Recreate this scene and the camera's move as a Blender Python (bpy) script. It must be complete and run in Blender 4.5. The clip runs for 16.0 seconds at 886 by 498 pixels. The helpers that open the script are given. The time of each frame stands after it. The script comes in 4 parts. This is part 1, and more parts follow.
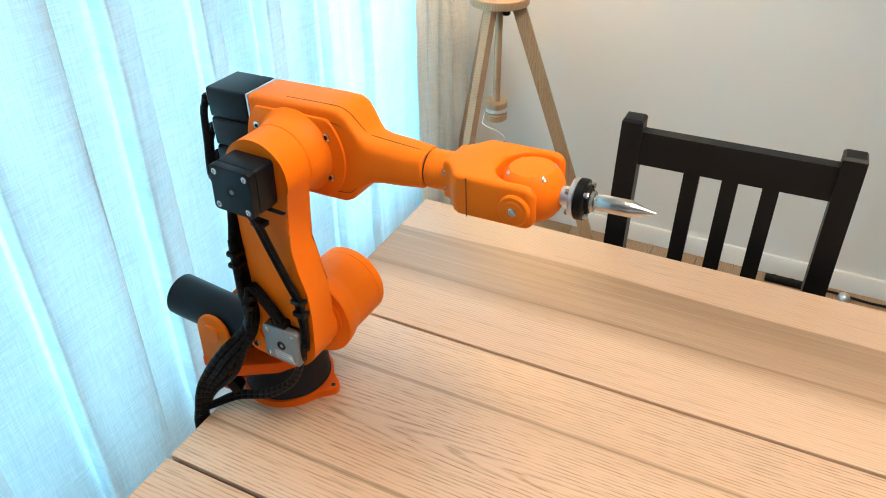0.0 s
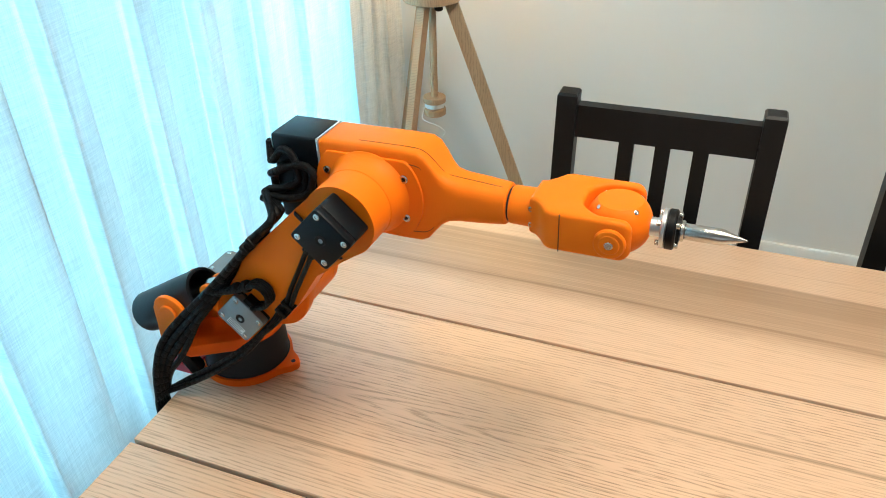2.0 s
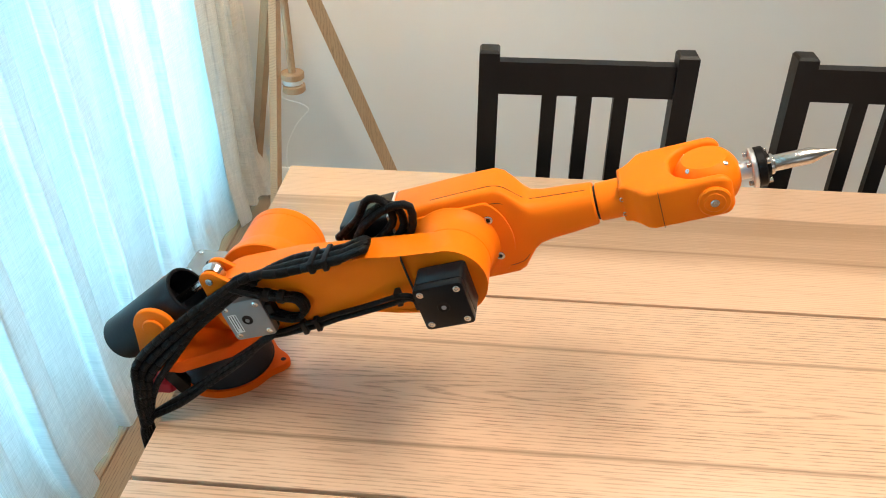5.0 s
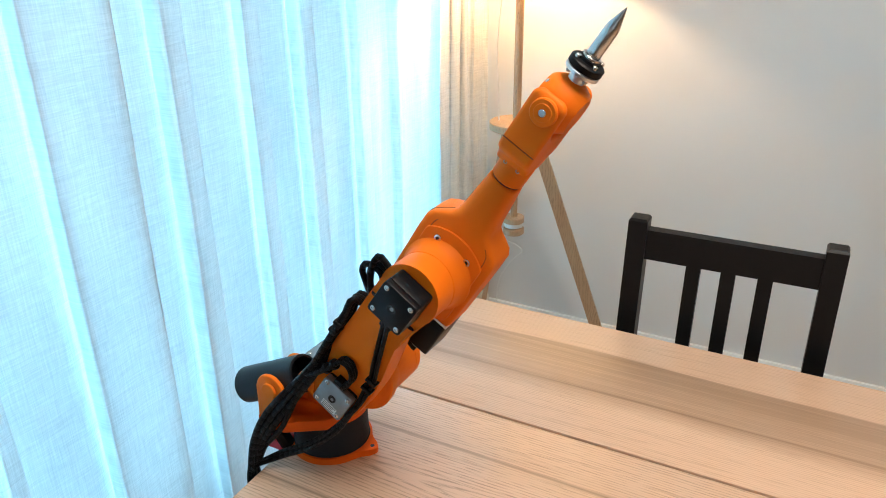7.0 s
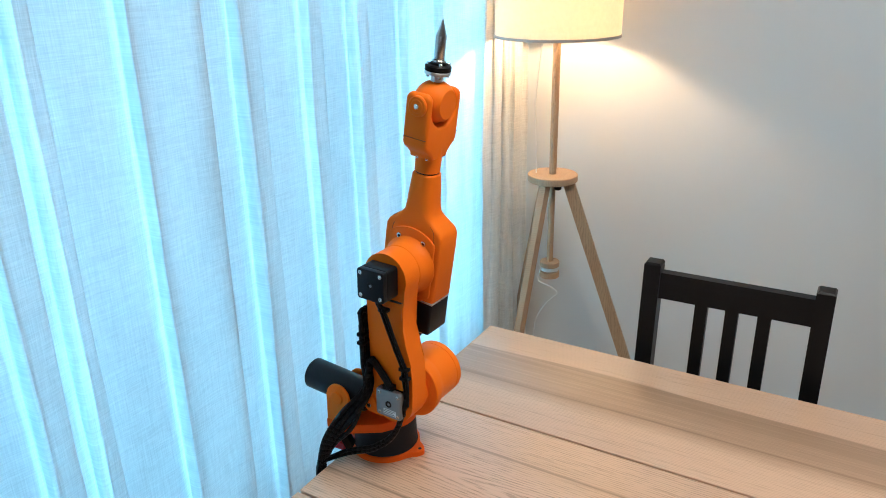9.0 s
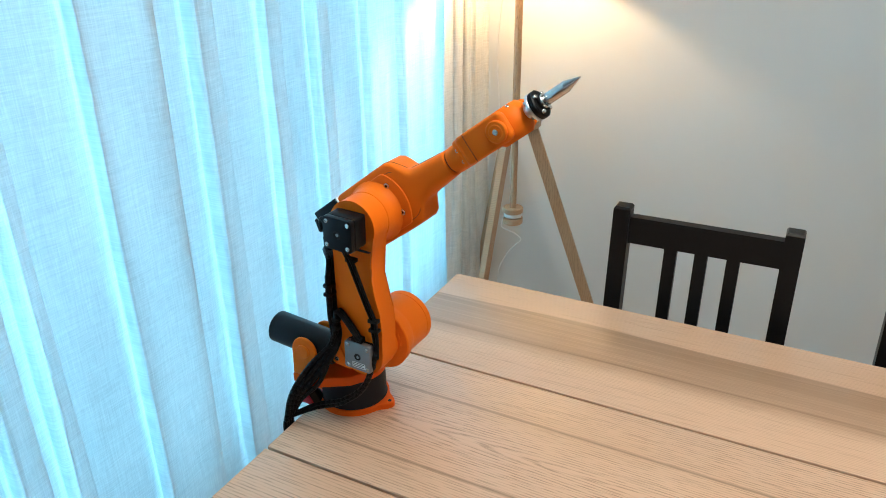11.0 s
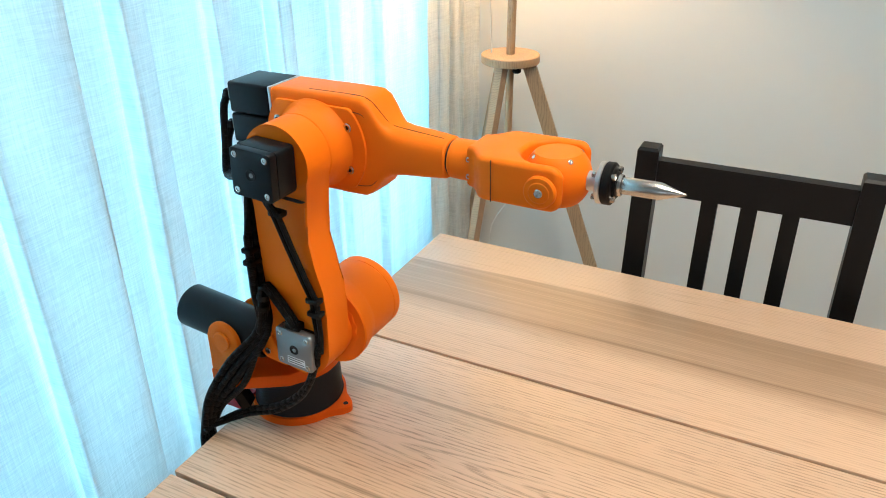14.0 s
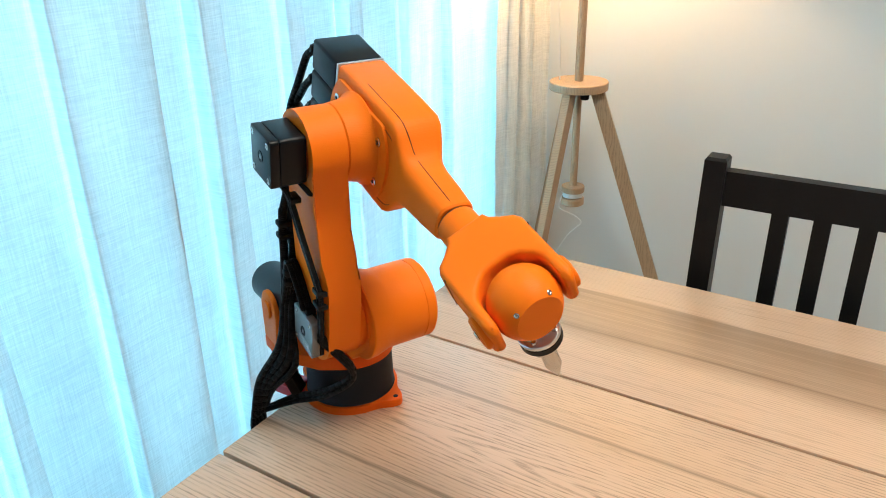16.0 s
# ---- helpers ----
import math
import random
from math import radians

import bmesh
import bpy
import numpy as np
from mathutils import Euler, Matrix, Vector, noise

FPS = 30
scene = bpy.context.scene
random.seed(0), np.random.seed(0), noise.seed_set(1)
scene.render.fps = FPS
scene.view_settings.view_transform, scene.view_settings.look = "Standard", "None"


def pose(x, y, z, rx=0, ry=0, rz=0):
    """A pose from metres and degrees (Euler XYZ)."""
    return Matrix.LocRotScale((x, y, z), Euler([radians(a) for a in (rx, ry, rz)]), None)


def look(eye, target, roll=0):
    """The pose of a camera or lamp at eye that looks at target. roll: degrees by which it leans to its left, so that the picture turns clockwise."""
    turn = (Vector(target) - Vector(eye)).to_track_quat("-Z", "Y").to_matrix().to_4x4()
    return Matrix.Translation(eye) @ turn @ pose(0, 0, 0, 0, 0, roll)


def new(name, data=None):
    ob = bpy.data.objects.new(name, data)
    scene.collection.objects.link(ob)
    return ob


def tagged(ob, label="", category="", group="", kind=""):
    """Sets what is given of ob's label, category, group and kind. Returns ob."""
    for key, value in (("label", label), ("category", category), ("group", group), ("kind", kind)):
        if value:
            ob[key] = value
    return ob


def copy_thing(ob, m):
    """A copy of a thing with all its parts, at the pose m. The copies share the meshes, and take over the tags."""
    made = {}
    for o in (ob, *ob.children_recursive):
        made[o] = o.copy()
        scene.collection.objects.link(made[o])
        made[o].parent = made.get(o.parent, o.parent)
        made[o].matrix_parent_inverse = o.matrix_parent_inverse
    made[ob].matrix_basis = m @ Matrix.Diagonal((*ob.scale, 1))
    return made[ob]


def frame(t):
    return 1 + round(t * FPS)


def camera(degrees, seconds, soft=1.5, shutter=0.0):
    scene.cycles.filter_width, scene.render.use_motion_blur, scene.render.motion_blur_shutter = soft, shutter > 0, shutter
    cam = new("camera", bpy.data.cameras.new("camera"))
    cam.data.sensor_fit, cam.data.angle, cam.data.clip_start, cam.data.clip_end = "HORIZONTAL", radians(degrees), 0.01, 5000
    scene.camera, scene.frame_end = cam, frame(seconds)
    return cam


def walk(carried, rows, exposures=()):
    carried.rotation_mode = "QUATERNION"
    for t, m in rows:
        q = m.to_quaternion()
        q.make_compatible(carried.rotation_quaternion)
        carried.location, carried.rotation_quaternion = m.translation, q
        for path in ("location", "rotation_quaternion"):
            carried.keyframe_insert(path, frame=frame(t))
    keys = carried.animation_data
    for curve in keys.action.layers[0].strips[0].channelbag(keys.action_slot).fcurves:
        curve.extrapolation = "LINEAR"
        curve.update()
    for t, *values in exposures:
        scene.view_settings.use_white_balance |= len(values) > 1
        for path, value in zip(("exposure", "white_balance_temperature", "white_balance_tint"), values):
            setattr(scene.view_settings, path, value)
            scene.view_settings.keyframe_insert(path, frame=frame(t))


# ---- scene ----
cam = camera(60.3, 16.0, soft=1.0)
PATH = [
    (0, (0.5079, -0.3650, 1.3872), (-0.1535, 0.9700, 0.3771), -0.37),
    (0.5, (0.5153, -0.3782, 1.3841), (-0.1603, 0.9679, 0.3985), -0.97),
    (1, (0.5275, -0.3897, 1.3673), (-0.1359, 0.9801, 0.4063), -1.94),
    (1.5, (0.5249, -0.3965, 1.3655), (-0.0848, 0.9970, 0.4030), -1.52),
    (2, (0.5222, -0.4100, 1.3598), (-0.0296, 0.9887, 0.3704), -1.33),
    (2.5, (0.5130, -0.4166, 1.3576), (0.0565, 0.9826, 0.3213), -1.29),
    (3, (0.4195, -0.4161, 1.3523), (0.1161, 0.9975, 0.2800), -1.34),
    (5.5, (0.3286, -0.4361, 1.3355), (0.2043, 1.0498, 0.3273), 0.38),
    (6, (0.4033, -0.4375, 1.3531), (0.0825, 1.0564, 0.4017), 0.38),
    (6.5, (0.5034, -0.4684, 1.3771), (-0.0661, 1.0081, 0.5195), 0.02),
    (7, (0.5530, -0.4990, 1.3929), (-0.2049, 0.9547, 0.6500), -0.60),
    (7.5, (0.5748, -0.5217, 1.4009), (-0.2912, 0.9065, 0.7297), -1.21),
    (8, (0.5898, -0.5513, 1.4333), (-0.3106, 0.8639, 0.7800), -1.18),
    (8.5, (0.6434, -0.6431, 1.4696), (-0.2489, 0.7831, 0.8296), -1.16),
    (9, (0.6479, -0.6649, 1.4625), (-0.2178, 0.7762, 0.8193), -1.09),
    (11.5, (0.5844, -0.6148, 1.4335), (-0.1533, 0.8158, 0.6276), -1.00),
    (12, (0.5315, -0.5014, 1.4101), (-0.1898, 0.9103, 0.5573), -1.62),
    (12.5, (0.5098, -0.4467, 1.3734), (-0.1935, 0.9639, 0.5042), -2.09),
    (13, (0.4924, -0.4370, 1.3610), (-0.1917, 0.9805, 0.4877), -1.84),
    (13.5, (0.4693, -0.4294, 1.3413), (-0.2055, 0.9975, 0.4760), -0.79),
    (14, (0.5095, -0.3937, 1.3088), (-0.2119, 1.0252, 0.4685), -0.53),
    (14.5, (0.5127, -0.3802, 1.2859), (-0.2551, 1.0225, 0.4594), -0.97),
    (15, (0.5155, -0.3839, 1.2707), (-0.2812, 1.0046, 0.4477), -1.57),
    (15.5, (0.5279, -0.3836, 1.2575), (-0.3062, 0.9959, 0.4570), -1.62),
    (16, (0.5293, -0.4046, 1.2544), (-0.3515, 0.9781, 0.5112), -1.10),
]
walk(cam, [(t, look(eye, target, roll)) for t, eye, target, roll in PATH],
     exposures=[(0.0, -0.11, 6050, 10), (1.0, -0.11, 5980, 10), (2.0, -0.08, 5820, 4), (3.2, -0.05, 5660, -3), (5.5, 0.03, 6330, 14), (6.5, -0.18, 6180, 15), (7.5, -0.44, 5600, 12), (8.5, -0.60, 5500, 13), (9.2, -0.58, 5480, 10), (11.3, -0.48, 5600, 7), (12.5, -0.26, 5760, 7), (14.0, -0.18, 5890, 8), (15.0, -0.16, 5890, 9), (16.0, -0.25, 5810, 7)])

# ---- world and light ----
world = bpy.data.worlds.new("sky")
scene.world = world
world.use_nodes = True
wn = world.node_tree.nodes
sky = wn.new("ShaderNodeTexSky")
sky.sky_type, sky.sun_disc = "NISHITA", False
sky.sun_elevation, sky.sun_rotation = radians(38), radians(200)
world.node_tree.links.new(sky.outputs[0], wn["Background"].inputs[0])
wn["Background"].inputs[1].default_value = 0.10


def area_lamp(name, m, w, h, watts, colour):
    lamp = bpy.data.lights.new(name, "AREA")
    lamp.shape, lamp.size, lamp.size_y, lamp.energy, lamp.color = "RECTANGLE", w, h, watts, colour
    ob = new(name, lamp)
    ob.matrix_basis = m
    return ob


# daylight in the opening of the curtained window
area_lamp("window_daylight", look((-0.98, 0.05, 1.25), (1.0, 0.05, 1.2)), 3.0, 2.3, 182, (0.28, 0.76, 1.0))
# unseen fill behind the camera, added to lift the faces turned to it
area_lamp("rear_window_daylight", look((2.0, -5.12, 1.5), (1.2, 0.5, 1.0)), 2.6, 1.7, 11, (0.90, 0.95, 1.0))
area_lamp("ceiling_light", look((0.92, 0.06, 2.52), (0.92, 0.07, 0.0)), 0.75, 0.75, 50, (1.0, 0.84, 0.64))
bulb = bpy.data.lights.new("lamp_bulb", "POINT")
bulb.energy, bulb.color, bulb.shadow_soft_size = 24.0, (1.0, 0.64, 0.32), 0.028
bulb_ob = new("lamp_bulb", bulb)
bulb_ob.location = (-0.266, 1.548, 1.345)


# ---- materials ----
def material(name, colour, rough=0.5, metal=0.0, vary=None, vary_scale=8.0, stretch=(1, 1, 1), bump=0.0, bump_scale=200.0,
             bump_stretch=(1, 1, 1), spec=0.5, translucent=0.0, random=0.0):
    """A surface with a slow colour change, a fine relief and its own gloss."""
    mat = bpy.data.materials.new(name)
    mat.use_nodes = True
    nt = mat.node_tree
    n, link = nt.nodes, nt.links.new
    p = n["Principled BSDF"]
    p.inputs["Roughness"].default_value, p.inputs["Metallic"].default_value = rough, metal
    p.inputs["Specular IOR Level"].default_value = spec
    tc = n.new("ShaderNodeTexCoord")
    mp = n.new("ShaderNodeMapping")
    mp.inputs["Scale"].default_value = stretch
    link(tc.outputs["Object"], mp.inputs[0])
    no = n.new("ShaderNodeTexNoise")
    no.inputs["Scale"].default_value, no.inputs["Detail"].default_value = vary_scale, 5
    link(mp.outputs[0], no.inputs["Vector"])
    ramp = n.new("ShaderNodeMix")
    ramp.data_type = "RGBA"
    ramp.inputs[6].default_value = (*colour, 1)
    ramp.inputs[7].default_value = (*(vary or [c * 0.86 for c in colour]), 1)
    link(no.outputs[0], ramp.inputs[0])
    link(ramp.outputs[2], p.inputs["Base Color"])
    rr = n.new("ShaderNodeMapRange")
    rr.inputs[3].default_value, rr.inputs[4].default_value = max(rough - 0.07, 0.02), min(rough + 0.09, 1)
    link(no.outputs[0], rr.inputs[0])
    link(rr.outputs[0], p.inputs["Roughness"])
    if bump:
        m2 = n.new("ShaderNodeMapping")
        m2.inputs["Scale"].default_value = bump_stretch
        link(tc.outputs["Object"], m2.inputs[0])
        n2 = n.new("ShaderNodeTexNoise")
        n2.inputs["Scale"].default_value, n2.inputs["Detail"].default_value = bump_scale, 3
        link(m2.outputs[0], n2.inputs["Vector"])
        bp = n.new("ShaderNodeBump")
        bp.inputs["Strength"].default_value, bp.inputs["Distance"].default_value = bump, 0.001
        link(n2.outputs[0], bp.inputs["Height"])
        link(bp.outputs[0], p.inputs["Normal"])
    if translucent:
        tr = n.new("ShaderNodeBsdfTranslucent")
        link(ramp.outputs[2], tr.inputs[0])
        mx = n.new("ShaderNodeMixShader")
        mx.inputs[0].default_value = translucent
        link(p.outputs[0], mx.inputs[1])
        link(tr.outputs[0], mx.inputs[2])
        link(mx.outputs[0], n["Material Output"].inputs[0])
    return mat


def wood(name, light, mid, dark, scale=1.0, rough=0.5, axis=0, band=0.5, stripe=None, pith=None, seams=(), line=0.8):
    """Straight-grained oak or beech: broad heartwood bands, growth lines and short pores along one axis."""
    mat = bpy.data.materials.new(name)
    mat.use_nodes = True
    nt = mat.node_tree
    n, link = nt.nodes, nt.links.new
    p = n["Principled BSDF"]
    tc, info = n.new("ShaderNodeTexCoord"), n.new("ShaderNodeObjectInfo")
    shift = n.new("ShaderNodeVectorMath")
    shift.operation = "MULTIPLY_ADD"
    shift.inputs[1].default_value = (1, 1, 1)
    seed = n.new("ShaderNodeCombineXYZ")
    mul = n.new("ShaderNodeMath")
    mul.operation = "MULTIPLY"
    mul.inputs[1].default_value = 7.3
    link(info.outputs["Random"], mul.inputs[0])
    for i in range(3):
        link(mul.outputs[0], seed.inputs[i])
    link(tc.outputs["Object"], shift.inputs[0])
    link(seed.outputs[0], shift.inputs[2])

    def noise_at(along, across, detail, rough_=0.55, distort=0.0):
        mp = n.new("ShaderNodeMapping")
        s = [across * scale] * 3
        s[axis] = along * scale
        mp.inputs["Scale"].default_value = s
        link(shift.outputs[0], mp.inputs[0])
        t = n.new("ShaderNodeTexNoise")
        t.inputs["Scale"].default_value, t.inputs["Detail"].default_value = 1.0, detail
        t.inputs["Roughness"].default_value, t.inputs["Distortion"].default_value = rough_, distort
        link(mp.outputs[0], t.inputs["Vector"])
        return t.outputs[0]

    def ramp(src, *stops):
        r = n.new("ShaderNodeValToRGB")
        while len(r.color_ramp.elements) < len(stops):
            r.color_ramp.elements.new(0.5)
        for e, (at, c) in zip(r.color_ramp.elements, stops):
            e.position, e.color = at, (*c, 1) if len(c) == 3 else (c[0], c[0], c[0], 1)
        link(src, r.inputs[0])
        return r.outputs[0]

    def mix(fac, a, b):
        m = n.new("ShaderNodeMix")
        m.data_type = "RGBA"
        link(fac, m.inputs[0])
        for sock, v in ((m.inputs[6], a), (m.inputs[7], b)):
            if isinstance(v, tuple):
                sock.default_value = (*v, 1)
            else:
                link(v, sock)
        return m.outputs[2]

    bands = ramp(noise_at(0.35, 6.5, 2, 0.4, 0.4), (0.50, (0.0,)), (0.62, (band,)))
    base = mix(bands, light, mid)
    xyz = n.new("ShaderNodeSeparateXYZ")
    link(tc.outputs["Object"], xyz.inputs[0])

    def calc(op, a, b_=None, c=None):
        m = n.new("ShaderNodeMath")
        m.operation = op
        for sock, v in zip(m.inputs, (a, b_, c)):
            if v is None:
                continue
            if isinstance(v, (int, float)):
                sock.default_value = v
            else:
                link(v, sock)
        return m.outputs[0]
    waver = calc("MULTIPLY_ADD", noise_at(1.1, 2.0, 2), 0.06, -0.030)
    across = calc("ADD", xyz.outputs[1], waver)
    if stripe:
        # a heartwood stripe down the plank: crisp on one side, fading on the other
        at, half = stripe
        d = calc("DIVIDE", calc("SUBTRACT", across, at), half)
        streaks = calc("MULTIPLY_ADD", noise_at(1.6, 240, 5, 0.75), 2.2, -1.1)
        core = ramp(calc("ADD", calc("MULTIPLY", d, 0.25), 0.5), (0.07, (0.0,)), (0.195, (0.42,)), (0.225, (0.92,)), (0.27, (0.55,)), (0.45, (0.66,)), (0.60, (0.80,)), (0.715, (0.90,)), (0.733, (0.0,)))
        core = calc("MULTIPLY", core, ramp(calc("ADD", streaks, 0.5), (0.10, (0.50,)), (0.62, (1.0,))))
        base = mix(core, base, mid)
    for at in seams:
        d = calc("ABSOLUTE", calc("SUBTRACT", calc("ADD", xyz.outputs[1], calc("MULTIPLY", waver, 0.25)), at))
        base = mix(ramp(d, (0.0009, (0.95,)), (0.0034, (0.0,))), base, tuple(c * 0.62 for c in mid))
    # growth lines: round shells about a pith that dips along the plank, cut flat, so they run straight at the sides and arch in the middle
    at, deep, dip, gap = pith or (0.25, 0.05, 0.02, 0.0065 / scale)
    along = xyz.outputs[axis]
    off = calc("SUBTRACT", calc("ADD", xyz.outputs[1 if axis != 1 else 0], calc("MULTIPLY", waver, 0.35)), at)
    depth = calc("ADD", calc("MULTIPLY_ADD", along, dip, deep), calc("MULTIPLY", noise_at(1.3, 1.3, 2), 0.03))
    shell = calc("SQRT", calc("ADD", calc("MULTIPLY", off, off), calc("MULTIPLY", depth, depth)))
    shell = calc("ADD", shell, calc("MULTIPLY_ADD", noise_at(3.0, 14, 3), 0.006, calc("MULTIPLY", noise_at(14, 110, 2), 0.0012)))
    w = calc("MULTIPLY_ADD", calc("SINE", calc("MULTIPLY", shell, 2 * math.pi / gap)), 0.5, 0.5)
    soft = ramp(w, (0.35, (0.0,)), (1.0, (0.13,)))
    base2 = mix(soft, base, mid)
    dashes = ramp(noise_at(34, 480, 3, 0.6), (0.42, (0.0,)), (0.60, (1.0,)))
    fresh = ramp(noise_at(1.6, 10, 2), (0.30, (0.45,)), (0.62, (1.0,)))
    lines = calc("MULTIPLY", calc("MULTIPLY", ramp(w, (0.55, (0.0,)), (0.92, (line,))), dashes), fresh)
    base2 = mix(lines, base2, tuple(c * 0.70 for c in dark))
    pores = ramp(noise_at(11, 420, 3, 0.6), (0.56, (0.0,)), (0.70, (0.30 + 0.25 * line,)))
    fine = mix(pores, base2, dark)
    blot = ramp(noise_at(2.0, 5.0, 3), (0.3, (0.0,)), (0.75, (0.22,)))
    out = mix(blot, fine, tuple(c * 0.80 for c in light))
    link(out, p.inputs["Base Color"])
    rg = n.new("ShaderNodeMapRange")
    rg.inputs[3].default_value, rg.inputs[4].default_value = rough - 0.06, rough + 0.12
    link(pores, rg.inputs[0])
    link(rg.outputs[0], p.inputs["Roughness"])
    bp = n.new("ShaderNodeBump")
    bp.inputs["Strength"].default_value, bp.inputs["Distance"].default_value = 0.25, 0.0006
    bp.invert = True
    link(pores, bp.inputs["Height"])
    link(bp.outputs[0], p.inputs["Normal"])
    return mat


def braid(name):
    """Woven black sleeve on cables: two crossing sets of fine bands."""
    mat = bpy.data.materials.new(name)
    mat.use_nodes = True
    nt = mat.node_tree
    n, link = nt.nodes, nt.links.new
    p = n["Principled BSDF"]
    tc = n.new("ShaderNodeTexCoord")
    facs = []
    for a in (35, -35):
        mp = n.new("ShaderNodeMapping")
        mp.inputs["Rotation"].default_value = (radians(a), radians(a), 0)
        link(tc.outputs["Object"], mp.inputs[0])
        w = n.new("ShaderNodeTexWave")
        w.bands_direction = "Z"
        w.inputs["Scale"].default_value = 260
        link(mp.outputs[0], w.inputs["Vector"])
        facs.append(w.outputs["Fac"])
    m = n.new("ShaderNodeMath")
    m.operation = "MULTIPLY"
    link(facs[0], m.inputs[0])
    link(facs[1], m.inputs[1])
    c = n.new("ShaderNodeMix")
    c.data_type = "RGBA"
    c.inputs[6].default_value, c.inputs[7].default_value = (0.0008, 0.0010, 0.0012, 1), (0.009, 0.011, 0.014, 1)
    link(m.outputs[0], c.inputs[0])
    link(c.outputs[2], p.inputs["Base Color"])
    p.inputs["Roughness"].default_value = 0.42
    p.inputs["Specular IOR Level"].default_value = 0.14
    bp = n.new("ShaderNodeBump")
    bp.inputs["Strength"].default_value, bp.inputs["Distance"].default_value = 0.5, 0.0008
    link(m.outputs[0], bp.inputs["Height"])
    link(bp.outputs[0], p.inputs["Normal"])
    return mat


def linen(name, colour, through_share):
    """Loose linen weave: slubs along both threads, light passing through."""
    mat = bpy.data.materials.new(name)
    mat.use_nodes = True
    nt = mat.node_tree
    n, link = nt.nodes, nt.links.new
    p = n["Principled BSDF"]
    p.inputs["Roughness"].default_value = 0.9
    p.inputs["Specular IOR Level"].default_value = 0.1
    tc = n.new("ShaderNodeTexCoord")
    outs = []
    for s in ((1, 26, 520), (1, 560, 22), (1, 5, 2)):
        mp = n.new("ShaderNodeMapping")
        mp.inputs["Scale"].default_value = s
        link(tc.outputs["Object"], mp.inputs[0])
        t = n.new("ShaderNodeTexNoise")
        t.inputs["Scale"].default_value, t.inputs["Detail"].default_value = 1.0, 4
        link(mp.outputs[0], t.inputs["Vector"])
        outs.append(t.outputs[0])
    a = n.new("ShaderNodeMath")
    a.operation = "ADD"
    link(outs[0], a.inputs[0])
    link(outs[1], a.inputs[1])
    b = n.new("ShaderNodeMath")
    b.operation = "MULTIPLY_ADD"
    b.inputs[1].default_value = 0.5
    link(outs[2], b.inputs[0])
    link(a.outputs[0], b.inputs[2])
    r = n.new("ShaderNodeMapRange")
    r.inputs[1].default_value, r.inputs[2].default_value = 0.9, 1.6
    link(b.outputs[0], r.inputs[0])
    c = n.new("ShaderNodeMix")
    c.data_type = "RGBA"
    c.inputs[6].default_value = (*[v * 0.75 for v in colour], 1)
    c.inputs[7].default_value = (*colour, 1)
    link(r.outputs[0], c.inputs[0])
    link(c.outputs[2], p.inputs["Base Color"])
    tr = n.new("ShaderNodeBsdfTranslucent")
    link(c.outputs[2], tr.inputs[0])
    mx = n.new("ShaderNodeMixShader")
    mx.inputs[0].default_value = through_share
    link(p.outputs[0], mx.inputs[1])
    link(tr.outputs[0], mx.inputs[2])
    link(mx.outputs[0], n["Material Output"].inputs[0])
    return mat


ORANGE = material("orange_print", (0.90, 0.190, 0.001), 0.48, spec=0.16, vary=(0.82, 0.165, 0.001), vary_scale=14, bump=0.22, bump_scale=1.0,
                  bump_stretch=(60, 60, 2600))
# redder orange of the foot; on the turret it stands for shade
ORANGE_RED = material("orange_base_shade_print", (0.88, 0.125, 0.001), 0.48, spec=0.16, bump=0.2, bump_scale=1.0, bump_stretch=(60, 60, 2600))
GREY_PRINT = material("dark_grey_print", (0.016, 0.021, 0.028), 0.55, spec=0.2, vary_scale=20, bump=0.3, bump_scale=1.0, bump_stretch=(50, 50, 2500))
BLACK_TUBE = material("black_tube", (0.003, 0.005, 0.008), 0.38, spec=0.24, vary_scale=20, bump=0.1, bump_scale=300)
BLACK = material("black_motor_paint", (0.0025, 0.0045, 0.0070), 0.36, spec=0.22, vary_scale=30, bump=0.08, bump_scale=900)
BLACK_PLASTIC = material("black_nylon", (0.003, 0.003, 0.0035), 0.45, spec=0.2, vary_scale=40)
STEEL = material("turned_steel", (0.62, 0.61, 0.58), 0.22, 1.0, vary=(0.5, 0.49, 0.47), vary_scale=60, stretch=(20, 1, 1), bump=0.1,
                 bump_scale=1.0, bump_stretch=(3000, 40, 40))
ALU = material("aluminium", (0.72, 0.73, 0.74), 0.33, 1.0, vary_scale=50, bump=0.08, bump_scale=800)
PLATE = material("motor_end_plate", (0.27, 0.28, 0.285), 0.46, 0.6, vary=(0.22, 0.23, 0.235), vary_scale=60, bump=0.1, bump_scale=900)
PAPER = material("white_label", (0.75, 0.76, 0.76), 0.6, vary_scale=60)
INK = material("grey_print_ink", (0.05, 0.055, 0.06), 0.6, vary_scale=60)
RED = material("red_plastic", (0.55, 0.012, 0.03), 0.4, vary_scale=30, bump=0.1, bump_scale=400)
CONNECTOR = material("white_connector", (0.45, 0.52, 0.48), 0.5, vary_scale=60)
BRAID = braid("braided_sleeve")
OAK_LIGHT, OAK_DARK = (0.650, 0.425, 0.276), (0.27, 0.160, 0.090)
